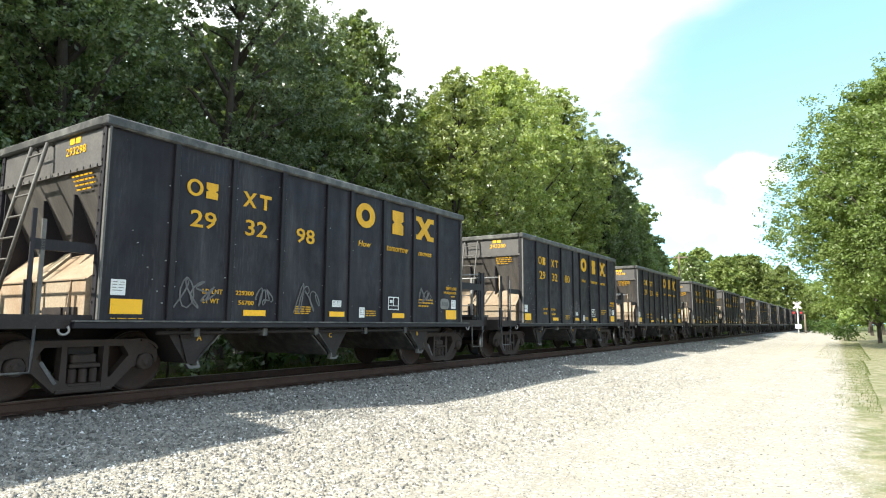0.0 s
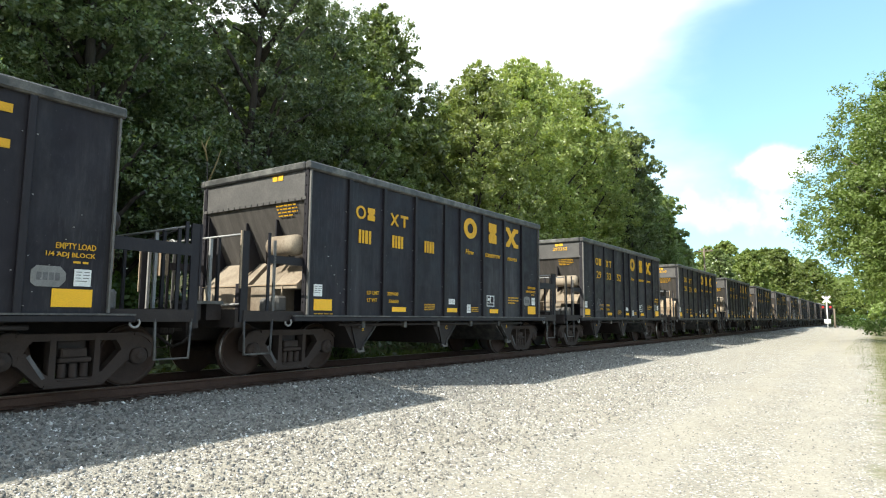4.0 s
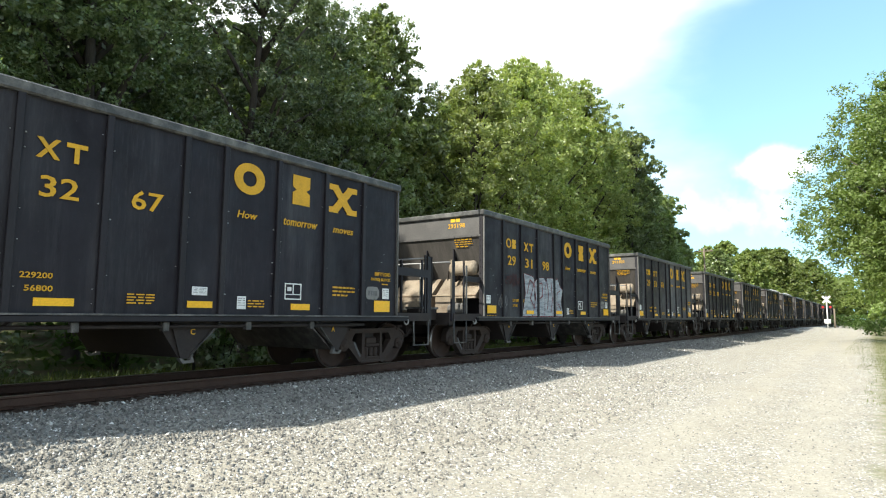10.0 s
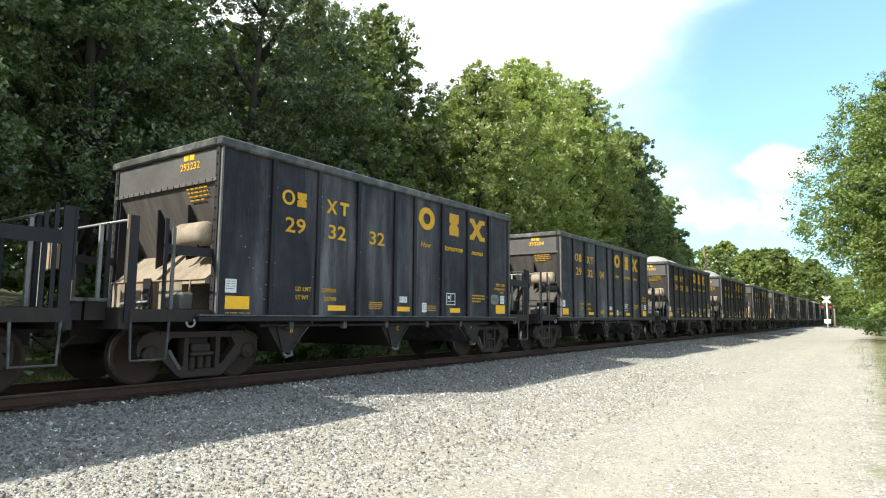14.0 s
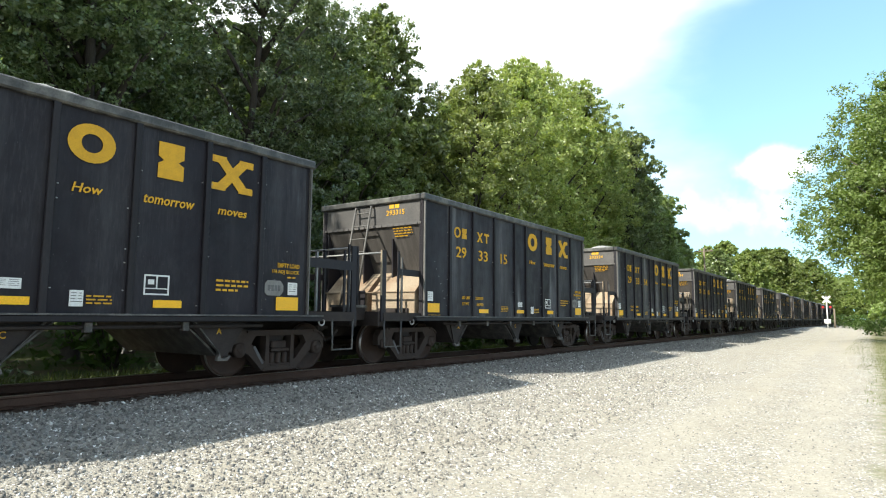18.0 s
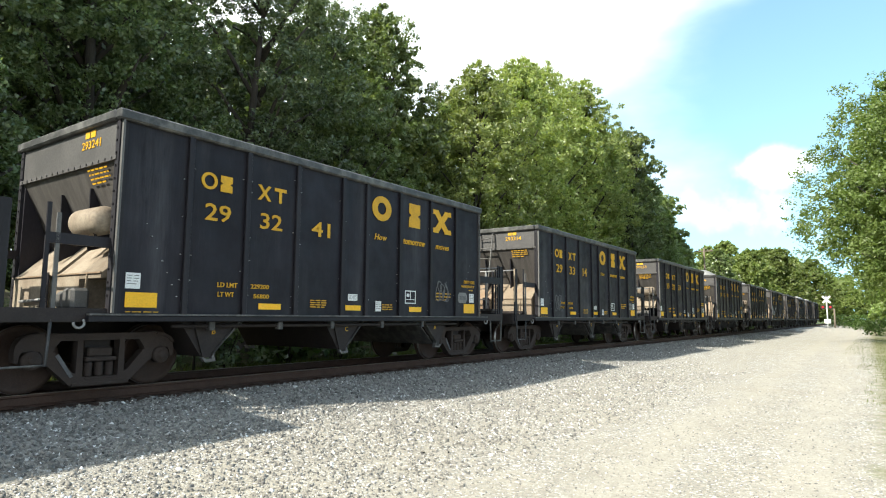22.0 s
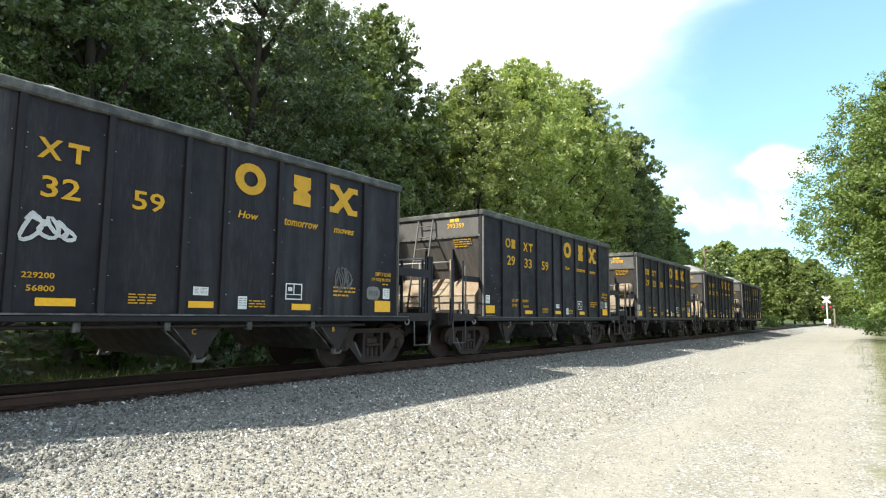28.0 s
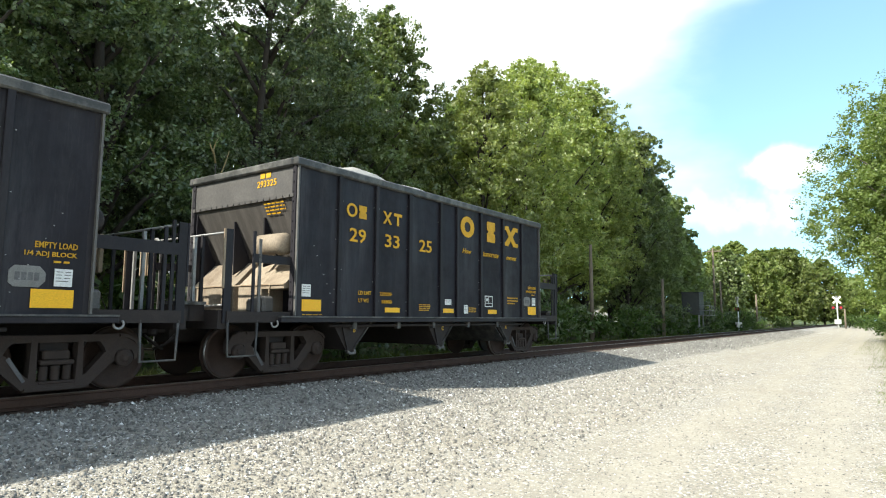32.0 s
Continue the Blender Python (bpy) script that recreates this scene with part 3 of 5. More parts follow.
# the line ----------------------------------------------------------------
def build_line():
    line = thing("railway_track", "single line of rusty steel rails on dark timber ties", "railway track")
    line["kind"] = "structure"
    for s in (-1, 1):
        c = TRACK_Y + s * 0.755
        bm = bmesh.new()
        prism(bm, [(c - 0.075, 0.37), (c + 0.075, 0.37), (c + 0.07, 0.385), (c + 0.012, 0.405), (c + 0.012, 0.495), (c + 0.035, 0.508), (c + 0.035, 0.530), (c - 0.035, 0.530), (c - 0.035, 0.508), (c - 0.012, 0.495), (c - 0.012, 0.405), (c - 0.07, 0.385)], 0, -60, 400)
        rail = part("rail", bm, RAIL, line)
        part("running_surface", made(box, -60, 400, c - 0.033, c + 0.033, 0.5305, 0.5395, 0.003), RAILTOP, rail, "worn steel running surface")
    tie = mesh_of(made(box, -0.11, 0.11, -1.3, 1.3, 0, 0.16, 0.012), "tie", TIE)
    plate = mesh_of(made(box, -0.09, 0.09, -0.17, 0.17, 0, 0.014), "tie_plate", RAIL)
    rng = random.Random(5)
    for i in range(150):
        t = part("tie", tie, None, line)
        t.matrix_basis = pose(-6 + i * 0.53, TRACK_Y + rng.uniform(-0.04, 0.04), 0.225 + rng.uniform(0, 0.008), 0, 0, rng.uniform(-1, 1))
        for s in (-0.755, 0.755):
            part("tie_plate", plate, None, t).location = (0, s, 0.151)
    bm = bmesh.new()
    for i in range(400):
        box(bm, 73.5 + i * 0.53, 73.72 + i * 0.53, TRACK_Y - 1.3, TRACK_Y + 1.3, 0.225, 0.39)
    tagged(part("distant_ties", bm, TIE, line), kind="stuff")


build_line()


# hopper wagons -----------------------------------------------------------
# local space: x from the leading body corner, y from the track's centre (-y faces the lot), z from the rail head
LEN, HALF, TOP, SILL = 9.34, 1.62, 3.915, 1.06
POSTS = (1.00, 2.06, 3.14, 4.30, 4.99, 6.07, 7.20, 8.25)
NOSE = -0.06
PITCH = 12.898


def place(ob, x, y, z):
    ob.location = (x, y, z)
    return ob


def ring_shape(bm, w, h, band):
    """An upright oval band in the x-z plane."""
    k, y0, y1 = 22, -0.004, 0.004
    gap = 0.0
    prev = None
    for i in range(k + 1):
        t = gap + (2 * math.pi - 2 * gap) * i / k
        q = []
        for a, b in ((w / 2, h / 2), (w / 2 - band, h / 2 - band * 0.8)):
            for y in (y0, y1):
                q.append(bm.verts.new((w / 2 + a * math.cos(t), y, h / 2 + b * math.sin(t))))
        if prev:
            bm.faces.new((prev[0], q[0], q[2], prev[2]))
            bm.faces.new((prev[1], prev[3], q[3], q[1]))
            bm.faces.new((prev[0], prev[1], q[1], q[0]))
        prev = q
    bmesh.ops.recalc_face_normals(bm, faces=list(bm.faces))


def stack_shape(bm, w, h):
    """A plain upright block, waisted at both sides."""
    q = [(0, 0), (w, 0), (w, h * 0.40), (w * 0.78, h * 0.5), (w, h * 0.60), (w, h), (0, h), (0, h * 0.60), (w * 0.22, h * 0.5), (0, h * 0.40)]
    prism(bm, [(0.06 * w + 0.88 * x, z) for x, z in q], 1, -0.004, 0.004)


def cross_shape(bm, w, h, band, serif=0.0):
    for a, c in ((0, 1), (1, 0)):
        x0, x1 = a * (w - band), c * (w - band)
        prism(bm, [(x0, 0), (x0 + band, 0), (x1 + band, h), (x1, h)], 1, -0.004 - 0.001 * a, 0.004)
    if serif:
        for x in (0, w - band):
            for z in (0, h - serif):
                box(bm, x - band * 0.12, x + band * 1.12, -0.0055, 0.004, z, z + serif)


def tee_shape(bm, w, h, band):
    box(bm, 0, w, -0.004, 0.004, h - band, h)
    box(bm, w / 2 - band / 2, w / 2 + band / 2, -0.004, 0.004, 0, h - band)


def bars(bm, w, h, rows, seed, fill=0.62):
    """Lines of lettering too small to read, as plain bars."""
    rng = random.Random(seed)
    p = h / rows
    for r in range(rows):
        x = 0.0
        while x < w * (1 if r < rows - 1 else 0.7):
            d = rng.uniform(0.05, 0.14)
            box(bm, x, min(x + d, w), -0.003, 0.003, h - (r + fill) * p, h - r * p)
            x += d + 0.03


def scrawl(bm, w, h, n, seed, r=0.018):
    """A looping spray-can scribble of no letters, one flat ribbon on the steel."""
    rng = random.Random(seed)
    f, g = rng.uniform(1.3, 1.7), rng.uniform(0, 6)
    pts = []
    for i in range(14 * n):
        u = i / (14 * n)
        x = w * (0.1 + 0.8 * u + 0.13 * math.sin(6.283 * n * f * u + g))
        z = h * (0.5 + 0.34 * math.sin(6.283 * n * u + 1.3 * math.sin(9 * u + g)) + 0.14 * math.sin(31 * u + g))
        pts.append(Vector((x, 0, min(max(z, 0), h))))
    prev = None
    for i, (a, b) in enumerate(zip(pts, pts[1:] + [pts[-1] + Vector((0.05, 0, 0))])):
        d = b - a
        u = Vector((-d.z, 0, d.x)).normalized() * r
        q = [bm.verts.new(a + u + Vector((0, -0.003 - 0.0002 * i, 0))), bm.verts.new(a - u + Vector((0, -0.003 - 0.0002 * i, 0)))]
        if prev:
            bm.faces.new((prev[0], q[0], q[1], prev[1]))
        prev = q
    bmesh.ops.recalc_face_normals(bm, faces=list(bm.faces))


def build_truck(wagon, x):
    """A two-axle cast truck on roller bearings."""
    tr = part("truck", made(box, -0.2, 0.2, -0.95, 0.95, 0.36, 0.72, 0.03), DARK, wagon, "dusty cast steel two-axle truck")
    tr.location = (x, 0, 0)
    for s in (-1, 1):
        y = s * 1.0
        bm = bmesh.new()
        a, b = y - 0.075, y + 0.075
        prism(bm, [(-0.76, 0.80), (0.76, 0.80), (0.70, 0.70), (-0.70, 0.70)], 1, a, b)
        prism(bm, [(-0.36, 0.08), (0.36, 0.08), (0.34, 0.20), (-0.34, 0.20)], 1, a, b)
        lip0, lip1 = sorted((y + s * 0.07, y + s * 0.105))
        prism(bm, [(-0.74, 0.795), (0.74, 0.795), (0.73, 0.755), (-0.73, 0.755)], 1, lip0, lip1)
        prism(bm, [(-0.38, 0.085), (0.38, 0.085), (0.37, 0.125), (-0.37, 0.125)], 1, lip0, lip1)
        for q in (-1, 1):
            ped = [(0.58, 0.80), (0.80, 0.81), (0.93, 0.79), (1.02, 0.74), (1.07, 0.66), (1.085, 0.56), (1.075, 0.44), (1.03, 0.43), (1.02, 0.52), (0.98, 0.58), (0.88, 0.60), (0.79, 0.58), (0.75, 0.50), (0.74, 0.40), (0.69, 0.38), (0.65, 0.50), (0.60, 0.62), (0.54, 0.70)]
            prism(bm, [(q * u, v) for u, v in ped], 1, a - 0.003, b + 0.003)
            prism(bm, [(q * u, v) for u, v in ((0.80, 0.797), (0.93, 0.777), (1.03, 0.727), (1.085, 0.65), (1.05, 0.64), (1.0, 0.70), (0.92, 0.74), (0.80, 0.76))], 1, lip0, lip1)
            prism(bm, [(q * u, v) for u, v in ((0.24, 0.09), (0.40, 0.10), (0.70, 0.39), (0.69, 0.53), (0.61, 0.55), (0.37, 0.27), (0.24, 0.21))], 1, a - 0.006, b + 0.006)
            prism(bm, [(q * u, v) for u, v in ((0.24, 0.18), (0.33, 0.20), (0.32, 0.73), (0.25, 0.73))], 1, a - 0.009, b + 0.009)
        sf = part("side_frame", bm, TRUCK, tr)
        bm = bmesh.new()
        for q in (-0.145, 0.0, 0.145):
            turns = [(0.195, 0.03)] + [(0.203 + 0.0192 * i, 0.064 if i % 2 else 0.050) for i in range(11)] + [(0.40, 0.03)]
            lathe(bm, turns, 2, (q, y + s * 0.02, 0), 7)
        box(bm, -0.21, 0.21, *sorted((y - s * 0.06, y + s * 0.10)), 0.41, 0.47, 0.012)
        box(bm, -0.17, 0.17, *sorted((y - s * 0.06, y + s * 0.06)), 0.47, 0.60, 0.02)
        box(bm, -0.21, 0.21, *sorted((y - s * 0.08, y + s * 0.09)), 0.165, 0.195, 0.008)
        part("spring_nest", bm, TRUCK, tr, "coil springs under the bolster end")
        for q in (-1, 1):
            bm = made(lathe, [(s * 0.98, 0.125), (s * 1.10, 0.125), (s * 1.115, 0.10), (s * 1.12, 0.06), (s * 1.135, 0.055), (s * 1.14, 0.02)], 1, (q * 0.88, 0, 0.457), 16)
            box(bm, q * 0.88 - 0.15, q * 0.88 + 0.15, y - 0.07, y + 0.07, 0.56, 0.63, 0.01)
            part("bearing_adapter", bm, TRUCK, tr)
    lab = made(prism, [(-0.60, 0.50), (-0.40, 0.20), (-0.36, 0.22), (-0.56, 0.53)], 1, -1.092, -1.086)
    part("painted_mark", lab, FAINT, tr, "faded pale stencil on the side frame")
    sets = []
    for q in (-1, 1):
        bm = bmesh.new()
        lathe(bm, [(-1.02, 0.07), (1.02, 0.07)], 1, (0, 0, 0), 12)
        for s in (-1, 1):
            prof = [(0.78, 0.10), (0.80, 0.16), (0.745, 0.36), (0.79, 0.385), (0.79, 0.452), (0.735, 0.457), (0.70, 0.482), (0.672, 0.482), (0.665, 0.46), (0.675, 0.37), (0.70, 0.16), (0.68, 0.10)]
            lathe(bm, [(s * u, r) for u, r in prof], 1, (0, 0, 0), 28)
            for i in range(3):
                t = i * 2.094
                rod(bm, [(0.052 * math.cos(t), s * 1.11, 0.052 * math.sin(t)), (0.052 * math.cos(t), s * 1.135, 0.052 * math.sin(t))], 0.016, 6)
        for f in bm.faces:
            if all(0.445 < math.hypot(v.co.x, v.co.z) < 0.47 for v in f.verts) and abs(f.verts[0].co.y) > 0.72:
                f.material_index = 1
        ws = part("wheelset", bm, [WHEEL, TREAD], tr, "rusty steel wheels pressed on an axle")
        ws.location = (q * 0.88, 0, 0.457)
        sets.append(ws)
    return tr


def handrail(bm, pts, r=0.02):
    rod(bm, pts, r, 6)


def build_end(wagon, e, kind):
    """One end: sheets, gussets, hood, platform and rails. e = +1 for the leading end, -1 for the trailing one."""
    X = (lambda v: v + NOSE) if e > 0 else (lambda v: LEN - v)

    def bx(bm, x0, x1, *r, **k):
        a, b = sorted((X(x0), X(x1)))
        box(bm, a, b, *r, **k)

    def pr(bm, pts, a, b):
        prism(bm, [(X(p), z) for p, z in pts], 1, a, b)

    H = HALF
    part("end_panel", made(bx, 0.0, 0.02, -H + 0.05, H - 0.05, 3.24, TOP - 0.14), ENDMAT, wagon, "flat dusty grey upper end sheet")
    bm = bmesh.new()
    bx(bm, -0.035, 0.0, -H + 0.05, H - 0.05, 3.20, 3.26)
    for i in range(17):
        y = -H + 0.16 + i * (2 * H - 0.32) / 16
        bx(bm, -0.05, -0.035, y - 0.014, y + 0.014, 3.215, 3.245)
    part("riveted_seam", bm, ENDMAT, wagon)
    part("slope_sheet", made(pr, [(0.0, 3.22), (0.64, 1.86), (0.67, 1.86), (0.03, 3.25)], -H + 0.05, H - 0.05), SLOPE, wagon, "steep dusty slope sheet with scraped streaks")
    for y, zb in ((-0.62, 1.98), (0.30, 1.86), (H - 0.16, 1.5)):
        part("gusset", made(pr, [(0.10, 2.92), (0.15, 2.92), (0.53, 2.12), (0.12, zb)] if abs(y) < 1 else [(0.02, 3.17), (0.6, 1.9), (0.02, 1.5)], y, y + 0.03), BLACK, wagon)
    bays = ((-1.42, -0.12, SILL + 0.05), (0.04, 1.42, SILL + 0.05)) if kind == "ladder" else ((-1.42, -0.80, 1.56), (-0.797, -0.12, SILL + 0.05), (0.04, 1.42, SILL + 0.05))
    for y0, y1, low in bays:
        hood = made(pr, [(-0.05, low), (-0.05, 1.60), (-0.03, 1.65), (0.02, 1.69), (0.46, 2.12), (0.54, 2.10), (0.8, 1.80), (0.8, low)], y0, y1)
        part("hood", hood, TAN if kind == "ladder" else HOODGREY, wagon, "tan dust-coated hopper hood" if kind == "ladder" else "grimy tan hopper hood")
    part("hood_flange", made(bx, -0.075, -0.045, -1.44, 1.44, 1.625, 1.645), TAN, wagon)
    for y in (-1.05, 0.12):
        part("hood_stiffener", made(pr, [(-0.11, SILL), (-0.05, SILL), (-0.05, 1.64), (-0.065, 1.64)], y, y + 0.02), TAN, wagon)
    for s in (-1, 1):
        bm = bmesh.new()
        y0, y1 = sorted((s * H, s * (H - 0.10)))
        bx(bm, -0.02, 0.10, y0, y1, SILL, TOP - 0.15)
        for i in range(14):
            z = 1.3 + i * 0.18
            bx(bm, -0.035, -0.02, s * (H - 0.065) - 0.014, s * (H - 0.065) + 0.014, z, z + 0.028)
        part("corner_post", bm, BLACK, wagon, "bolted corner post")
        strip = made(bx, 0.0, 0.03, *sorted((s * H, s * (H + 0.05))), SILL + 0.02, TOP - 0.158)
        # Paler than the post: sun on this edge is partly in the colour.
        part("corner_strip", strip, LADDER, wagon, "corner edge coloured pale as if sunlit")
    # platform and end sill
    bm = bmesh.new()
    bx(bm, -1.40, 0.30, -1.50, 1.50, 1.02, 1.10)
    bx(bm, -1.42, -1.22, -1.52, 1.52, 0.86, 1.16)
    for s in (-1, 1):
        bx(bm, -1.3, 0.2, *sorted((s * 1.50, s * 1.58)), 0.96, 1.14)
    part("platform", bm, DARK, wagon, "dark end platform and end sill")
    part("centre_sill", made(bx, -1.45, 1.2, -0.22, 0.22, 0.62, 1.02), DARK, wagon)
    bm = bmesh.new()
    bx(bm, -1.76, -1.40, -0.09, 0.09, 0.78, 0.95)
    bx(bm, -1.775, -1.62, -0.17, 0.17, 0.72, 1.0, bev=0.04)
    part("coupler", bm, DARK, wagon, "cast steel knuckle coupler")
    rod_path = [(X(-1.42), -0.35, 0.75), (X(-1.6), -0.38, 0.6), (X(-1.77), -0.3, 0.52)]
    part("air_hose", made(rod, rod_path, 0.025), DARK, wagon)
    # uprights, step and rails
    for s in (-1, 1):
        y = s * 1.56
        part("upright", made(bx, -1.36, -1.22, *sorted((y, y - s * 0.04)), 0.95, 2.46), BLACK, wagon)
        # Tan on the leading end puts the sun on this flange into its colour.
        part("upright_flange", made(bx, -1.39, -1.36, *sorted((y + s * 0.01, y - s * 0.02)), 1.5, 2.46), TAN if e > 0 else BLACK, wagon, "flange coloured tan as if sunlit" if e > 0 else "")
        for x in (-0.80, -0.68) if e > 0 else (-1.14, -1.02):
            # The paler leading post stands in for the pair's sunlit edges.
            part("grab_post", made(bx, x - 0.025, x + 0.025, *sorted((y, y - s * 0.03)), 1.05, 2.36 if x in (-0.68, -1.02) else 2.48), LADDER if x == -0.68 else BLACK, wagon)
        part("side_beam", made(bx, -0.78 if e > 0 else -1.24, -0.02, *sorted((y, y - s * 0.05)), 1.96, 2.10 if e > 0 else 2.14), BLACK, wagon)
        part("knee_brace", made(pr, [(-0.02, 2.0), (0.02, 2.0), (0.30, 1.5), (0.30, 1.2), (0.24, 1.2), (0.24, 1.46)], *sorted((y - s * 0.06, y - s * 0.03))), BLACK, wagon)
        st = bmesh.new()
        rod(st, [(X(-1.27), y, 1.0), (X(-1.25), y, 0.42), (X(-0.72), y, 0.42), (X(-0.70), y, 1.0)], 0.022, 6)
        part("step", st, RIMMAT, wagon, "bent bar sill step")
        rod_bm = bmesh.new()
        rod(rod_bm, [(X(-0.38) + 0.068 * math.cos(q), y + s * 0.05, 0.945 + 0.062 * math.sin(q)) for q in (2.9 + 0.42 * j for j in range(11))], 0.017, 6)
        part("tow_loop", rod_bm, GALV, wagon, "pale steel towing loop")
    hr = bmesh.new()
    handrail(hr, [(X(-1.24), -1.52, 2.42), (X(-1.24), 1.50, 2.42)])
    part("handrail", hr, GALV, wagon, "pale steel end handrail")
    for y in (-0.75, -0.52, 0.45, 1.46):
        part("rail_post", made(bx, -1.27, -1.22, y - 0.025, y + 0.025, 1.12, 2.42), GALV if y in (-0.52, 1.46) else BLACK, wagon)
    part("crossover_step", made(bx, -1.75, -1.42, -1.2, -0.75, 1.24, 1.29), RIMMAT, wagon)
    part("crossover_bracket", made(bx, -1.70, -1.42, -1.15, -0.8, 0.98, 1.24), DARK, wagon)
    # numbers on the end sheet
    if e > 0:
        bm = made(bars, 0.56, 0.26, 4, 3, 0.36)
        q = part("end_stencil", bm, YELLOW, wagon, "small yellow stencil lines")
        q["kind"] = "stuff"
        q.matrix_basis = Matrix.Translation((NOSE + 0.11, -0.70, 2.92)) @ pose(0, 0, 0, 0, 0, -90) @ pose(0, 0, 0, 25, 0, 0)
    # Black sheet stands in for the shaded gap between the hoods.
    part("hood_panel", made(bx, -0.10, -0.088, 0.06, 0.30, SILL + 0.04, 1.68), BLACK, wagon)
    if kind == "ladder":
        for y in (-0.08, 0.42):
            part("ladder_stile", made(rod, [(X(0.0), y, 3.72), (X(-0.09), y, 3.74), (X(-0.66), y - 0.05, 1.12)], 0.028, 6), LADDER, wagon, "sloping ladder stile")
        for i in range(8):
            f = (i + 0.5) / 8
            x, z, dy = -0.09 - 0.57 * f, 3.74 - 2.62 * f, -0.05 * f
            part("ladder_rung", made(rod, [(X(x), -0.08 + dy, z), (X(x), 0.42 + dy, z)], 0.016, 6), LADDER, wagon)
        part("equipment_box", made(bx, -0.1, 0.2, -1.25, -0.35, 1.1, 1.25), DARK, wagon)
    else:
        t = made(lathe, [(-1.46, 0.02), (-1.44, 0.14), (-1.37, 0.20), (-0.72, 0.20), (-0.64, 0.14), (-0.60, 0.02)], 1, (X(-0.02), 0, 2.36), 20)
        # The trailing tank is coloured dark in place of its shade.
        part("air_reservoir", t, HOODGREY if e > 0 else DARK, wagon, "dusty grey brake air reservoir" if e > 0 else "")
        for y, a in ((-1.25, 0.10), (-0.95, 0.18)):
            pts = [(X(-0.02), y, 2.05), (X(-0.14), y + 0.05, 2.2 + a), (X(-0.14), y + 0.3, 2.25 + a), (X(0.0), y + 0.45, 2.05)]
            part("brake_pipe", made(rod, pts, 0.018, 6), DARK, wagon)
        bm = bmesh.new()
        bx(bm, -0.32, -0.08, -1.22, -0.92, 1.12, 1.42, bev=0.04)
        bx(bm, -0.30, -0.10, -0.90, -0.66, 1.12, 1.38, bev=0.05)
        part("control_valve", bm, LADDER, wagon, "grey brake control valve")
        w = bmesh.new()
        rim = [(X(-1.30), 0.62 + 0.12 * math.cos(t), 2.33 + 0.12 * math.sin(t)) for t in (0.4 * j for j in range(17))]
        rod(w, rim, 0.018, 6)
        for t in (0.5, 1.55, 2.6):
            rod(w, [(X(-1.30), 0.62 - 0.12 * math.cos(t), 2.33 - 0.12 * math.sin(t)), (X(-1.30), 0.62 + 0.12 * math.cos(t), 2.33 + 0.12 * math.sin(t))], 0.012, 5)
        part("hand_brake_wheel", w, GALV, wagon, "pale grey hand brake wheel")
        # Black sheet added inside the opening, for the shade in the bay.
        part("bay_back", made(bx, 0.45, 0.48, -1.42, -0.80, SILL + 0.03, 1.55), BLACK, wagon, "black sheet that darkens the open bay under the hood")
        bm = bmesh.new()
        bx(bm, -1.27, -1.21, 0.85, 1.25, 2.28, 2.46, bev=0.015)
        for y in (0.85, 0.99, 1.13):
            bx(bm, -1.27, -1.21, y, y + 0.085, 1.80, 2.28)
        part("brake_box", bm, TAN, wagon, "tan dusty hand brake bracket")
        part("brake_rod", made(rod, [(X(-0.1), 1.0, 1.25), (X(-0.1), 0.1, 1.28)], 0.025, 6), GALV, wagon)


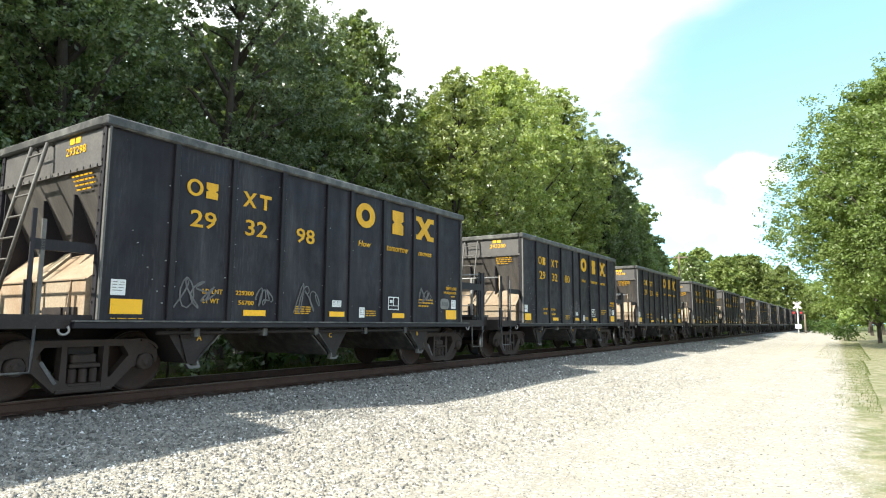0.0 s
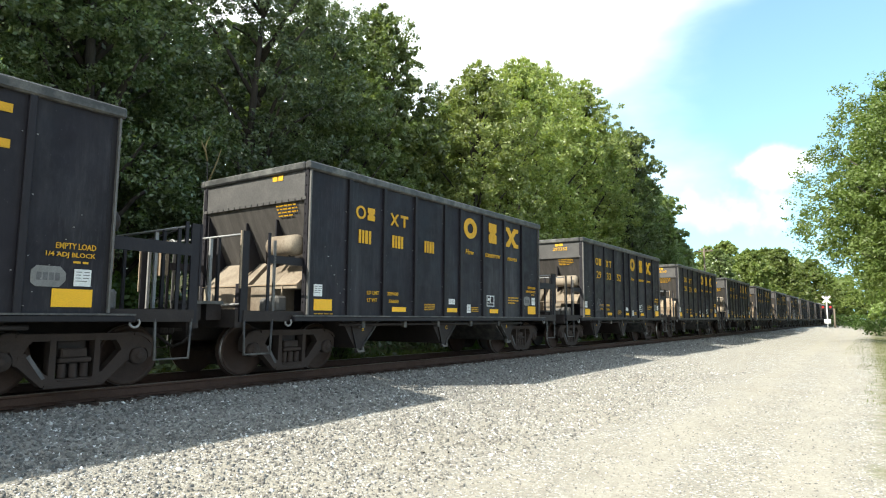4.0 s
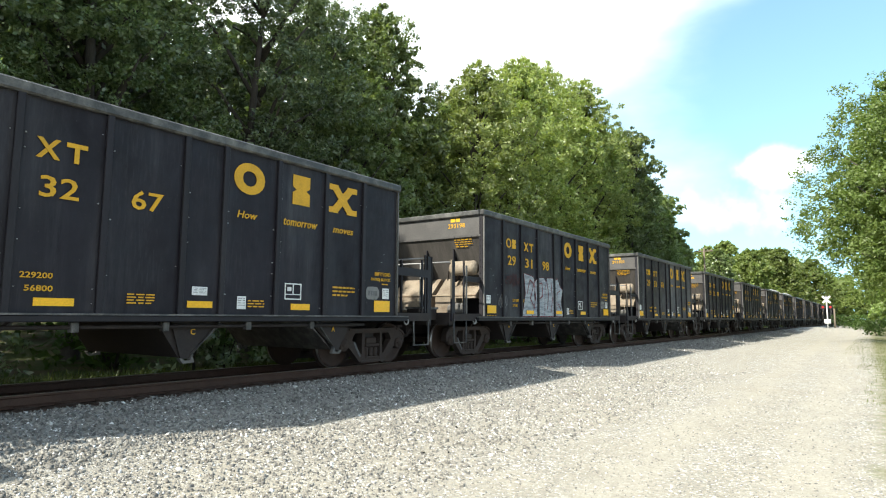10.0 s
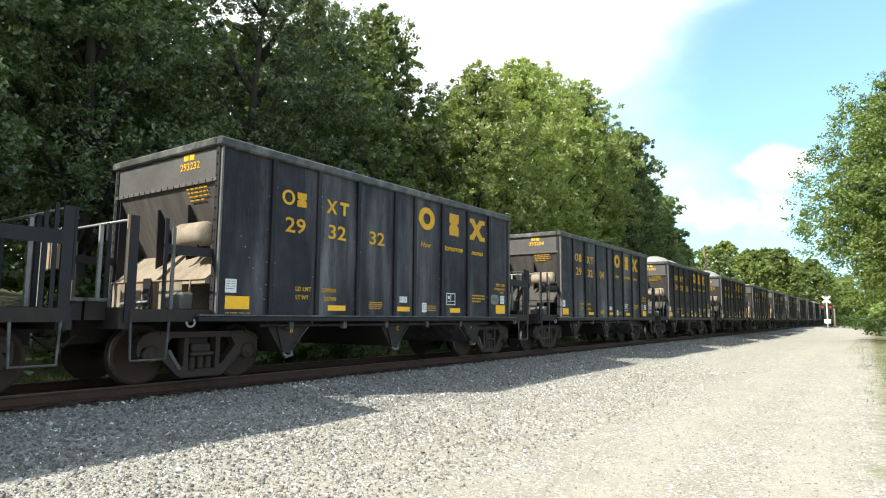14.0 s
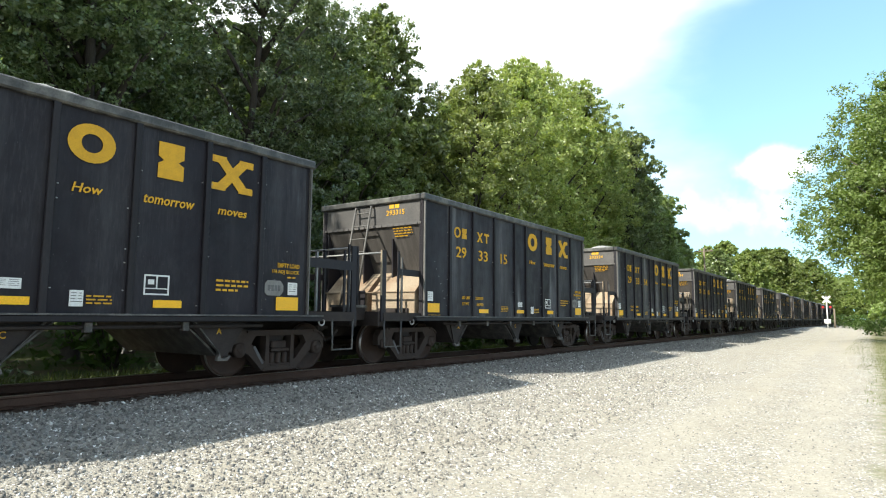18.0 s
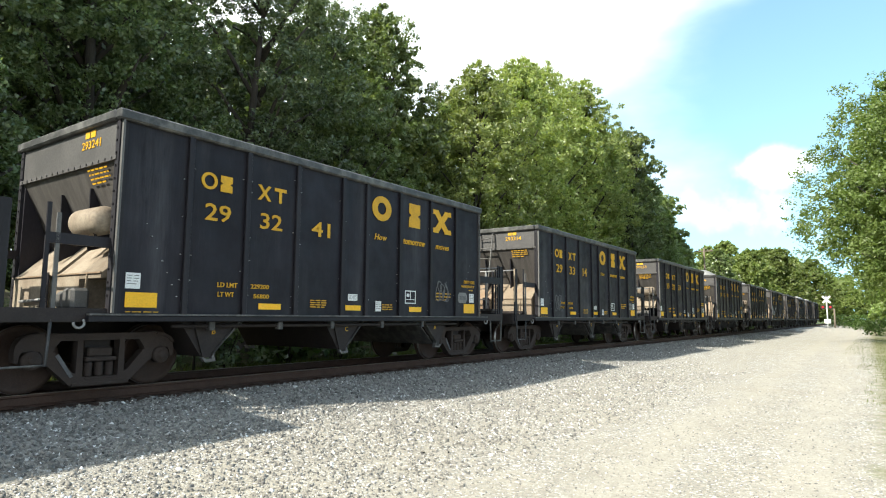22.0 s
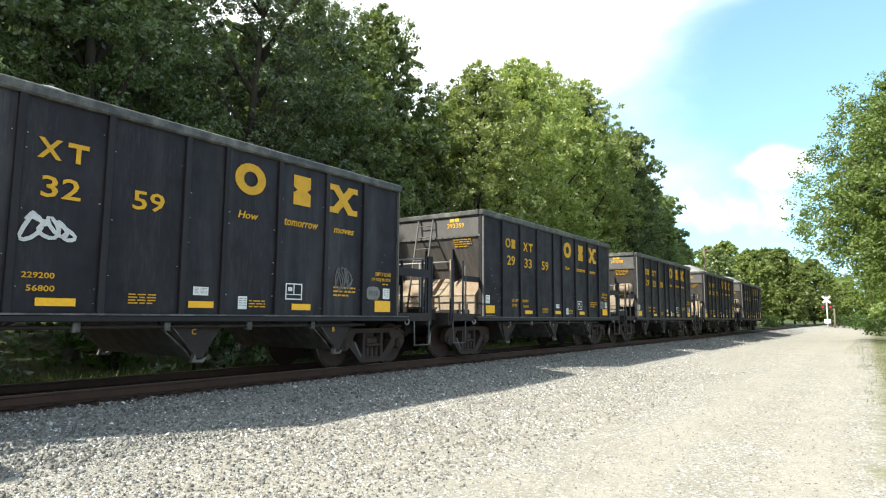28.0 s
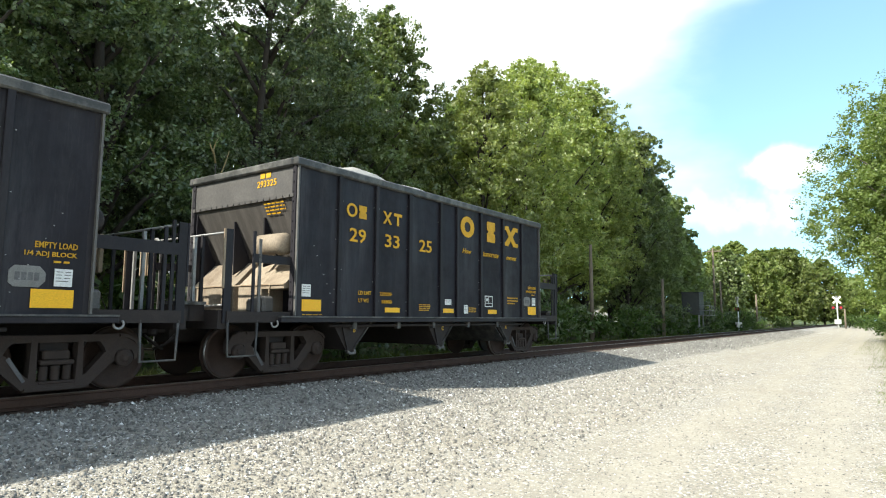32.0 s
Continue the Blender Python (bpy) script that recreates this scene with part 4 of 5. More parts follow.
def build_wagon(kind):
    """An open three-bay hopper wagon, complete but for its own numbers."""
    w = thing("hopper_wagon", "weathered black open-top steel hopper wagon on the rails", "train car", "wagons of the train")
    H = HALF
    for s in (-1, 1):
        y0, y1 = sorted((s * (H - 0.012), s * H))
        bm = bmesh.new()
        xs = [NOSE, *POSTS, LEN]
        for a, b in zip(xs, xs[1:]):
            n = 4
            for i in range(n):
                u, v = a + (b - a) * i / n, a + (b - a) * (i + 1) / n
                d0, d1 = [-0.012 * math.sin(math.pi * t / n) for t in (i, i + 1)]
                q = [bm.verts.new((x, s * (H + d), z)) for x, d, z in ((u, d0, SILL), (v, d1, SILL), (v, d1, TOP - 0.15), (u, d0, TOP - 0.15))]
                bm.faces.new(q)
                q = [bm.verts.new((x, s * (H - 0.03), z)) for x, z in ((u, SILL), (v, SILL), (v, TOP - 0.15), (u, TOP - 0.15))]
                bm.faces.new(q)
        part("side_sheet", bm, SIDE, w, "black painted side sheet with scuffs and dust")
        for x in POSTS:
            part("side_post", made(box, x - 0.045, x + 0.045, *sorted((s * H, s * (H + 0.055))), SILL, TOP - 0.15, 0.008), BLACK, w)
        part("side_sill", made(box, -0.35, LEN + 0.35, *sorted((s * (H - 0.14), s * (H + 0.06))), SILL - 0.10, SILL - 0.015, 0.01), BLACK, w)
        part("sill_lip", made(box, -0.35, LEN + 0.35, *sorted((s * (H - 0.02), s * (H + 0.075))), SILL - 0.014, SILL + 0.012), SILLMAT, w, "pale worn sill lip")
        part("top_rail", made(box, NOSE - 0.07, LEN + 0.06, *sorted((s * (H - 0.06), s * (H + 0.075))), TOP - 0.155, TOP, 0.025), RIMMAT, w, "scraped top rail")
        if s < 0:
            part("brake_line", made(rod, [(0.9, s * (H - 0.1), SILL - 0.17), (LEN - 0.9, s * (H - 0.1), SILL - 0.17)], 0.03, 6), DARK, w)
        for x in (1.55, 2.9, 4.15, 5.6, 7.0) if s < 0 else ():
            part("pipe_clip", made(box, x - 0.05, x + 0.05, *sorted((s * (H - 0.15), s * (H - 0.04))), SILL - 0.24, SILL - 0.1, 0.01), SILLMAT, w)
    for x in (NOSE - 0.08, LEN - 0.06):
        part("end_rail", made(box, x, x + 0.14, -H + 0.07, H - 0.07, TOP - 0.15, TOP - 0.004, 0.025), RIMMAT, w, "scraped top rail")
    build_end(w, 1, kind)
    build_end(w, -1, "tank" if kind == "ladder" else "ladder")
    # Unseen flat sheet added to stop sun passing through the empty body.
    part("floor_sheet", made(box, 0.45, LEN - 0.45, -1.585, 1.585, SILL + 0.02, SILL + 0.045), DARK, w)
    # three hopper bays with outlet gates on both sides
    turned = kind == "ladder"
    bays = ((1.68, 1, "B"), (LEN / 2, 1, "C"), (LEN - 1.68, -1, "A")) if not turned else ((1.68, 1, "A"), (LEN / 2, -1, "C"), (LEN - 1.68, -1, "B"))
    for c, d, mark in bays:
        hop = part("hopper_bay", made(prism, [(c - d * u, v) for u, v in ((0.60, SILL - 0.06), (-0.60, SILL - 0.06), (0.02, 0.45), (0.20, 0.42))], 1, -1.40, 1.40), DARK, w, "dark sloping hopper bay")
        part("slope_plate", made(prism, [(c - d * u, v) for u, v in ((-0.62, SILL - 0.07), (-0.645, SILL - 0.07), (0.02, 0.41), (0.03, 0.45))], 1, -1.36, 1.36), SILLMAT, hop, "scoured steel slope plate")
        for s in (-1, 1):
            part("hopper_side", made(prism, [(c - d * u, v) for u, v in ((0.37, SILL - 0.08), (-0.46, SILL - 0.08), (0.02, 0.47), (0.02, 0.40), (0.18, 0.40))], 1, *sorted((s * 1.41, s * 1.435))), DARK, hop)
            part("hopper_flange", made(prism, [(c - d * u, v) for u, v in ((-0.44, SILL - 0.10), (-0.47, SILL - 0.10), (0.0, 0.475), (-0.01, 0.44), (0.02, 0.45))], 1, *sorted((s * 1.40, s * 1.475))), SILLMAT, hop)
            part("gate_foot", made(prism, [(c - d * u, v) for u, v in ((0.02, 0.46), (-0.01, 0.40), (-0.03, 0.34), (0.16, 0.33), (0.22, 0.40), (0.19, 0.41), (0.12, 0.37), (0.04, 0.38))], 1, *sorted((s * 1.39, s * 1.47))), LADDER, hop)
        q = part("lettering", text_mesh(mark, 0.09, YELLOW), None, w, "small faded yellow letter")
        q.location = (c - 0.04, -1.44, 0.76)
    bm, rng = bmesh.new(), random.Random(9)
    spots = [(0.38 + 0.085 * i, 2.35 - 0.17 * i) for i in range(8)] + [(LEN - 0.42 - 0.085 * i, 2.35 - 0.17 * i) for i in range(8)]
    spots += [(x + d, 1.2 + 0.19 * i) for x in POSTS for d in (-0.085, 0.085) for i in range(13) if rng.random() < 0.16]
    for x, z in spots:
        r = rng.uniform(0.004, 0.008)
        box(bm, x - r * 1.3, x + r * 1.3, -H - 0.012, -H + 0.002, z - r, z + r)
    tagged(part("bolt_heads", bm, GALV, w, "small pale bolt heads"), kind="stuff")
    build_truck(w, 0.13)
    build_truck(w, LEN - 0.13)
    # paint and placards on the lot's side
    for s in (-1,):
        face = Matrix.Translation((0, -H - 0.004, 0))

        def put(name, bm, mat, x, z, label="", d=0.0):
            ob = part(name, bm, mat, w, label)
            ob.matrix_basis = face @ Matrix.Translation((x, -d, z))
            return ob

        for nm, fn, a, x, z in (("oval_mark", ring_shape, (0.29, 0.27, 0.055), 1.20, 3.02), ("waisted_mark", stack_shape, (0.25, 0.26), 1.53, 3.02),
                                ("crossed_mark", cross_shape, (0.28, 0.26, 0.065), 2.27, 3.01), ("tee_mark", tee_shape, (0.26, 0.26, 0.06), 2.62, 3.01)):
            put(nm, made(fn, *a), YELLOW, x, z, "plain yellow painted shape")
        put("oval_emblem", made(ring_shape, 0.62, 0.53, 0.17), YELLOW, 5.15, 3.06, "plain yellow ring emblem")
        put("waisted_emblem", made(stack_shape, 0.46, 0.54), YELLOW, 6.36, 3.05, "plain yellow waisted block emblem")
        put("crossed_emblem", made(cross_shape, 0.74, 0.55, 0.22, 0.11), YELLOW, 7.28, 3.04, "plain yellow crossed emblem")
        for t, x, wd in (("How", 5.24, 0.40), ("tomorrow", 6.20, 0.80), ("moves", 7.41, 0.55)):
            ob = part("lettering", text_mesh(t, 0.125 if t != "moves" else 0.095, YELLOW, wd), None, w, "yellow painted word")
            ob.matrix_basis = face @ Matrix.Translation((x, 0, 2.65))
        for x, z, a, h in ((0.13, 1.16, 0.46, 0.21), (2.37, 1.16, 0.47, 0.10), (4.43, 1.17, 0.43, 0.10), (6.43, 1.16, 0.44, 0.11), (8.63, 1.15, 0.49, 0.23)):
            put("reflector", made(box, 0, a, -0.003, 0.003, 0, h), REFLECT, x, z, "yellow reflective sheeting")
        for x, z, a, h in ((0.12, 1.42, 0.21, 0.22), (4.50, 1.36, 0.26, 0.13), (5.31, 1.16, 0.17, 0.21), (8.88, 1.42, 0.21, 0.22)):
            pl = put("placard", made(box, 0, a, -0.003, 0.003, 0, h), WHITE, x, z, "white paper placard")
            tagged(put("placard_print", made(bars, a * 0.8, h * 0.7, 4, 8, 0.25), FAINT, x + a * 0.1, z + h * 0.15, "", 0.002), kind="stuff")
        fr = bmesh.new()
        for r in ((0, 0.38, 0, 0.022), (0, 0.38, 0.268, 0.29), (0, 0.022, 0.022, 0.268), (0.358, 0.38, 0.022, 0.268), (0.022, 0.358, 0.085, 0.10), (0.18, 0.20, 0.10, 0.268), (0.06, 0.15, 0.15, 0.22)):
            box(fr, r[0], r[1], -0.003, 0.003, r[2], r[3])
        put("data_panel", fr, WHITE, 6.28, 1.34, "white outlined data panel")
        tk = bmesh.new()
        prism(tk, [(0, 0.05), (0.06, 0), (0.33, 0), (0.40, 0.08), (0.40, 0.18), (0.33, 0.26), (0.06, 0.26), (0, 0.2)], 1, -0.003, 0.003)
        for i in range(4):
            box(tk, 0.065 + 0.07 * i, 0.12 + 0.07 * i, -0.0045, -0.003, 0.08, 0.18)
        for f in tk.faces:
            if all(v.co.y < -0.0028 and 0.06 < v.co.x < 0.34 and 0.07 < v.co.z < 0.19 for v in f.verts):
                f.material_index = 1
        put("grey_plaque", tk, [PLAQUE, FAINT], 8.38, 1.40, "pale grey outlined plaque")
        for x, z, a, h, r in ((3.52, 1.19, 0.42, 0.16, 4), (5.52, 1.17, 0.33, 0.14, 3), (7.44, 1.40, 0.60, 0.22, 3), (8.86, 1.68, 0.28, 0.06, 1), (0.15, 1.075, 0.67, 0.03, 1)):
            tagged(put("stencil_block", made(bars, a, h, r, int(x * 10), 0.45), YELLOW, x, z, "small yellow stencil lines"), kind="stuff")
        for t, x, z, wd in (("EMPTY LOAD", 8.64, 1.89, 0.49), ("1/4 ADJ BLOCK", 8.53, 1.77, 0.60)):
            ob = part("lettering", text_mesh(t, 0.08, YELLOW, wd), None, w, "small yellow stencil")
            ob.matrix_basis = face @ Matrix.Translation((x, 0, z))
        for t, x, z, wd in (("LD LMT", 1.57, 1.50, 0.37), ("LT WT", 1.58, 1.35, 0.30)):
            ob = part("lettering", text_mesh(t, 0.075, YELLOW, wd), None, w, "small yellow stencil")
            ob.matrix_basis = face @ Matrix.Translation((x, 0, z))
    return w


# the train: second digits, last digits, leading end, load height, light weight
TRAIN = [("", "", "ladder", 0, 0), ("32", "98", "ladder", 0, 0), ("32", "80", "ladder", 0, 1), ("33", "46", "ladder", 0, 0), ("33", "39", "ladder", 0, 0), ("", "", "tank", 0, 1),
         ("33", "52", "tank", 0, 0), ("33", "60", "ladder", 0, 2), ("33", "57", "tank", 0, 1), ("33", "45", "ladder", 0, 0), ("32", "67", "tank", 0, 2), ("31", "98", "tank", 0.5, 0),
         ("33", "03", "tank", 0, 1), ("32", "08", "tank", 0, 2), ("32", "32", "tank", 0, 0), ("32", "04", "tank", 0, 1), ("33", "55", "tank", 0.66, 0), ("32", "48", "tank", 0.66, 2),
         ("33", "15", "ladder", 0.47, 0), ("33", "54", "ladder", 0.47, 1), ("32", "83", "tank", 0, 0), ("32", "41", "tank", 0.42, 2), ("33", "14", "ladder", 0.42, 0), ("32", "33", "tank", 0, 1),
         ("31", "93", "ladder", 0.64, 0), ("", "", "tank", 0.5, 1), ("32", "59", "ladder", 0.56, 2), ("33", "59", "ladder", 0.40, 0), ("32", "58", "tank", 0.38, 1), ("31", "97", "ladder", 0.70, 0),
         ("33", "25", "tank", 0.66, 2)]
WEIGHTS = (("229300", "56700"), ("229400", "56600"), ("229200", "56800"))


# slack in the couplings, wagon by wagon, centimetres
SLACK = (-8, -8, 12, 12, 12, 12, 13, 13, 10, 5, 7, 15, 22, 18, 12, 10, 9, 8, 7, 10, 0, 8, 3, 6, 9, 13, 18, 20, 14, 9, -3)


def start_x(k):
    """Where wagon k's leading corner would stand at 23 s."""
    return 5.715 + (k - 21) * PITCH + SLACK[k + 1] * 0.01


def travelled(t):
    u = (t - 16) / 16
    return 11.534 * (t - 16) - 3.9616 * u * u + 1.0913 * u ** 3


def load_mesh(height, seed):
    """A heap of crushed stone in two humps."""
    rng = random.Random(seed)
    nx, ny = 60, 20
    verts, faces = [], []
    hum = [(rng.uniform(2.7, 3.5), 1.0), (rng.uniform(5.0, 5.8), rng.uniform(0.85, 1.0))]
    if seed in (23, 25, 26, 27, 28, 29):
        hum = [(2.9, 1.0), (4.7, 0.93), (6.4, 0.80)]
    for i in range(nx + 1):
        x = 0.05 + (LEN - 0.1) * i / nx
        for j in range(ny + 1):
            y = -1.54 + 3.08 * j / ny
            h = max(a * math.exp(-((x - c) / 1.85) ** 2) for c, a in hum) * max(0, 1 - (abs(y) / 1.7) ** 2.0)
            z = 3.32 + (height + 0.54) * h + 0.05 * noise.noise((x * 2.5, y * 2.5, seed)) + 0.025 * noise.noise((x * 9, y * 9, seed))
            verts.append((x, y, z))
    for i in range(nx):
        for j in range(ny):
            a = i * (ny + 1) + j
            faces.append((a, a + ny + 1, a + ny + 2, a + 1))
    me = bpy.data.meshes.new("stone_load")
    me.from_pydata(verts, [], faces)
    me.materials.append(STONE_W)
    return me


wagons, loads = [], []
for mid, last, kind, load, wt in TRAIN:
    if mid:
        for t in ("29", mid, last):
            text_mesh(t, 0.275, YELLOW, 0.47 if t[0] != "1" else 0.37)
        text_mesh("29" + mid + last, 0.125, YELLOW, 0.56)
for a, b in WEIGHTS:
    text_mesh(a, 0.075, YELLOW, 0.37)
    text_mesh(b, 0.075, YELLOW, 0.32)
templates = {}
for k, (mid, last, kind, load, wt) in enumerate(TRAIN, -1):
    if kind in templates:
        w = copy_thing(templates[kind], pose(0, 0, 0))
    else:
        w = templates[kind] = build_wagon(kind)
    wagons.append((k, w))
for k, w in wagons:
    mid, last, kind, load, wt = TRAIN[k + 1]
    w.matrix_basis = pose(start_x(k), TRACK_Y, RAIL_Z)
    face = Matrix.Translation((0, -HALF - 0.004, 0))
    if mid:
        for t, x, z in (("29", 1.29, 2.53), (mid, 2.34, 2.52), (last, 3.50, 2.53)):
            q = part("car_number", text_mesh(t, 0.275, YELLOW, 0.47 if t[0] != "1" else 0.37), None, w, "yellow painted number")
            q.matrix_basis = face @ Matrix.Translation((x, 0, z))
        q = part("end_number", text_mesh("29" + mid + last, 0.125, YELLOW, 0.56), None, w, "yellow painted number")
        q.matrix_basis = Matrix.Translation((NOSE - 0.006, -0.50, 3.475)) @ pose(0, 0, 0, 0, 0, -90)
    else:
        for x in (1.29, 2.34, 3.50):
            q = part("painted_block", made(bars, 0.47, 0.27, 1, 4, 1.0), YELLOW, w, "yellow painted characters")
            q.matrix_basis = face @ Matrix.Translation((x, 0, 2.53))
    q = part("end_mark", made(bars, 0.34, 0.10, 1, 2, 1.0), YELLOW, w, "yellow painted mark")
    q.matrix_basis = Matrix.Translation((NOSE - 0.006, -0.59, 3.64)) @ pose(0, 0, 0, 0, 0, -90)
    for t, x, z in ((WEIGHTS[wt][0], 2.20, 1.50), (WEIGHTS[wt][1], 2.26, 1.34)):
        q = part("lettering", text_mesh(t, 0.075, YELLOW, 0.37 if z > 1.4 else 0.32), None, w, "small yellow stencil")
        q.matrix_basis = face @ Matrix.Translation((x, 0, z))
    if load:
        ob = tagged(new("stone_load", load_mesh(load, k)), "heaped pale crushed stone filling the hopper wagon", "stone load", "loads of the train")
        ob.matrix_basis = pose(start_x(k), TRACK_Y, RAIL_Z)
        loads.append((k, ob))

# wagons whose hoods take the darker slope sheet colour
for k, w in wagons:
    if k in (14, 15, 16, 19):
        for ob in w.children:
            if ob.name.startswith("hood"):
                ob.material_slots[0].link = "OBJECT"
                ob.material_slots[0].material = SLOPE
                if ob.name.split(".")[0] == "hood":
                    ob["label"] = "black hopper hood"

# wagons whose sides are chalky with age
for k, w in wagons:
    if k in (11, 12, 13, 14, 17, 18, 23):
        for ob in w.children:
            if ob.name.startswith("side_sheet"):
                ob.material_slots[0].link = "OBJECT"
                ob.material_slots[0].material = CHALKY if k == 11 else WORN
                ob["label"] = "black side sheet with chalky pale streaks"

SCRAWLS = {0: ((1.1, 1.25, 0.75, 0.5, 4, FAINT), (3.5, 1.2, 0.7, 0.6, 3, FAINT), (7.4, 1.5, 0.55, 0.4, 4, FAINT), (2.6, 1.3, 0.4, 0.35, 3, FAINT)),
           1: ((3.6, 1.25, 0.8, 0.55, 3, FAINT), (4.4, 1.3, 0.6, 0.6, 3, FAINT)),
           5: ((1.2, 1.3, 0.7, 0.5, 4, FAINT),),
           10: ((1.0, 1.95, 0.9, 0.35, 5, REDHAZE), (1.45, 1.9, 0.6, 0.4, 4, REDHAZE), (0.75, 1.25, 0.5, 0.5, 5, FAINT)),
           15: ((3.6, 1.35, 0.5, 0.35, 4, FAINT),), 18: ((3.5, 1.25, 0.7, 0.5, 5, FAINT),),
           20: ((7.4, 1.4, 0.6, 0.5, 5, FAINT),), 21: ((1.1, 1.25, 0.6, 0.55, 5, FAINT),),
           25: ((2.1, 1.95, 0.72, 0.38, 4, CHALK), (0.25, 1.45, 0.75, 0.9, 6, CHALK), (1.25, 1.35, 0.6, 0.6, 5, CHALK), (7.45, 1.5, 0.5, 0.5, 5, FAINT))}
for k, w in wagons:
    for i, (x, z, a, h, n, mat) in enumerate(SCRAWLS.get(k, ())):
        bm = made(scrawl, a, h, n, k * 7 + i, 0.026 if mat is CHALK else 0.014)
        q = part("spray_scribble", bm, mat, w, "spray-painted scribble")
        q.matrix_basis = Matrix.Translation((x, -HALF - 0.005 - 0.0015 * i, z))


def blocky_piece(w):
    """Silver blocks with red outlines across the lower panels: plain shapes, no letters."""
    shapes = (((2.15, 1.10), (2.75, 1.10), (2.98, 1.28), (2.90, 1.75), (2.98, 2.05), (2.85, 2.27), (2.26, 2.34), (2.36, 1.75)),
              ((2.80, 1.10), (3.75, 1.10), (3.70, 1.80), (3.78, 2.10), (3.55, 2.28), (3.15, 2.24), (2.92, 2.10), (3.02, 1.65)),
              ((3.62, 1.10), (4.35, 1.10), (4.32, 1.60), (4.42, 2.05), (4.20, 2.30), (3.80, 2.28), (3.66, 1.90)),
              ((4.25, 1.10), (5.00, 1.10), (4.78, 1.55), (4.95, 1.95), (4.75, 2.05), (4.55, 2.30), (4.30, 2.20), (4.38, 1.60)))
    for i, pts in enumerate(shapes):
        cx, cz = sum(p[0] for p in pts) / len(pts), sum(p[1] for p in pts) / len(pts)
        for grow, mat, d, nm in ((1.06, REDSPRAY, 0.0, "spray_outline"), (1.0, SILVER, 0.002, "spray_block")):
            bm = bmesh.new()
            big = [(cx + (x - cx) * grow, cz + (z - cz) * grow if grow == 1 else cz + (z - cz) * 1.035) for x, z in pts]
            y = -HALF - 0.006 - d - 0.004 * i
            prism(bm, big, 1, y - 0.001, y)
            part(nm, bm, mat, w, "silver spray paint block" if mat is SILVER else "thin red spray outline")
    bm = bmesh.new()
    for x0, z0, x1, z1 in ((2.42, 1.75, 2.60, 2.18), (2.60, 2.18, 2.86, 2.05), (2.86, 2.05, 2.62, 1.62), (2.62, 1.62, 2.92, 1.34), (3.16, 1.30, 3.10, 2.05), (3.10, 2.05, 3.42, 2.12), (3.42, 2.12, 3.46, 1.72), (3.46, 1.72, 3.22, 1.62),
                           (3.78, 1.30, 3.88, 1.80), (3.88, 1.80, 3.78, 2.15), (4.06, 2.18, 4.16, 1.62), (4.16, 1.62, 4.04, 1.22), (4.46, 1.30, 4.52, 1.85), (4.52, 1.85, 4.74, 1.92), (4.60, 1.50, 4.78, 1.30)):
        d = Vector((x1 - x0, 0, z1 - z0))
        u = Vector((-d.z, 0, d.x)).normalized() * 0.017
        a, b = Vector((x0, -HALF - 0.0245, z0)), Vector((x1, -HALF - 0.0245, z1))
        bm.faces.new([bm.verts.new(v) for v in (a - u, b - u, b + u, a + u)])
    part("spray_stroke", bm, REDSPRAY, w, "thin dark red spray strokes")


blocky_piece(dict(wagons)[10])
for ob in dict(wagons)[10].children:
    if ob.name.startswith("reflector"):
        ob.location.y -= 0.024


# trees -------------------------------------------------------------------
def leaf_cloud(name, centres, radii, per, size, mat, rng, drop=0.25):
    """Small folded leaves scattered through clumps."""
    n = len(centres) * per
    c = np.repeat(centres, per, 0)
    r = np.repeat(radii, per)
    d = rng.normal(size=(n, 3))
    d /= np.linalg.norm(d, axis=1)[:, None]
    p = c + d * (r * rng.random(n) ** 0.45)[:, None] * np.array((1, 1, 0.75))
    up = rng.normal(size=(n, 3)) * 0.9 + np.array((0, 0, 0.6)) + d * 0.45
    up /= np.linalg.norm(up, axis=1)[:, None]
    a = np.cross(up, rng.normal(size=(n, 3)))
    a /= np.linalg.norm(a, axis=1)[:, None]
    b = np.cross(up, a)
    s = (size * (0.6 + 0.8 * rng.random(n)))[:, None]
    co = np.stack([p - a * s, p + b * s * 0.55 - up * s * drop, p + a * s, p - b * s * 0.55 - up * s * drop], 1)
    me = bpy.data.meshes.new(name)
    me.vertices.add(n * 4)
    me.vertices.foreach_set("co", co.ravel())
    me.loops.add(n * 4)
    me.loops.foreach_set("vertex_index", np.arange(n * 4, dtype=np.int32))
    me.polygons.add(n)
    me.polygons.foreach_set("loop_start", np.arange(0, n * 4, 4, dtype=np.int32))
    me.update(calc_edges=True)
    me.materials.append(mat)
    return me


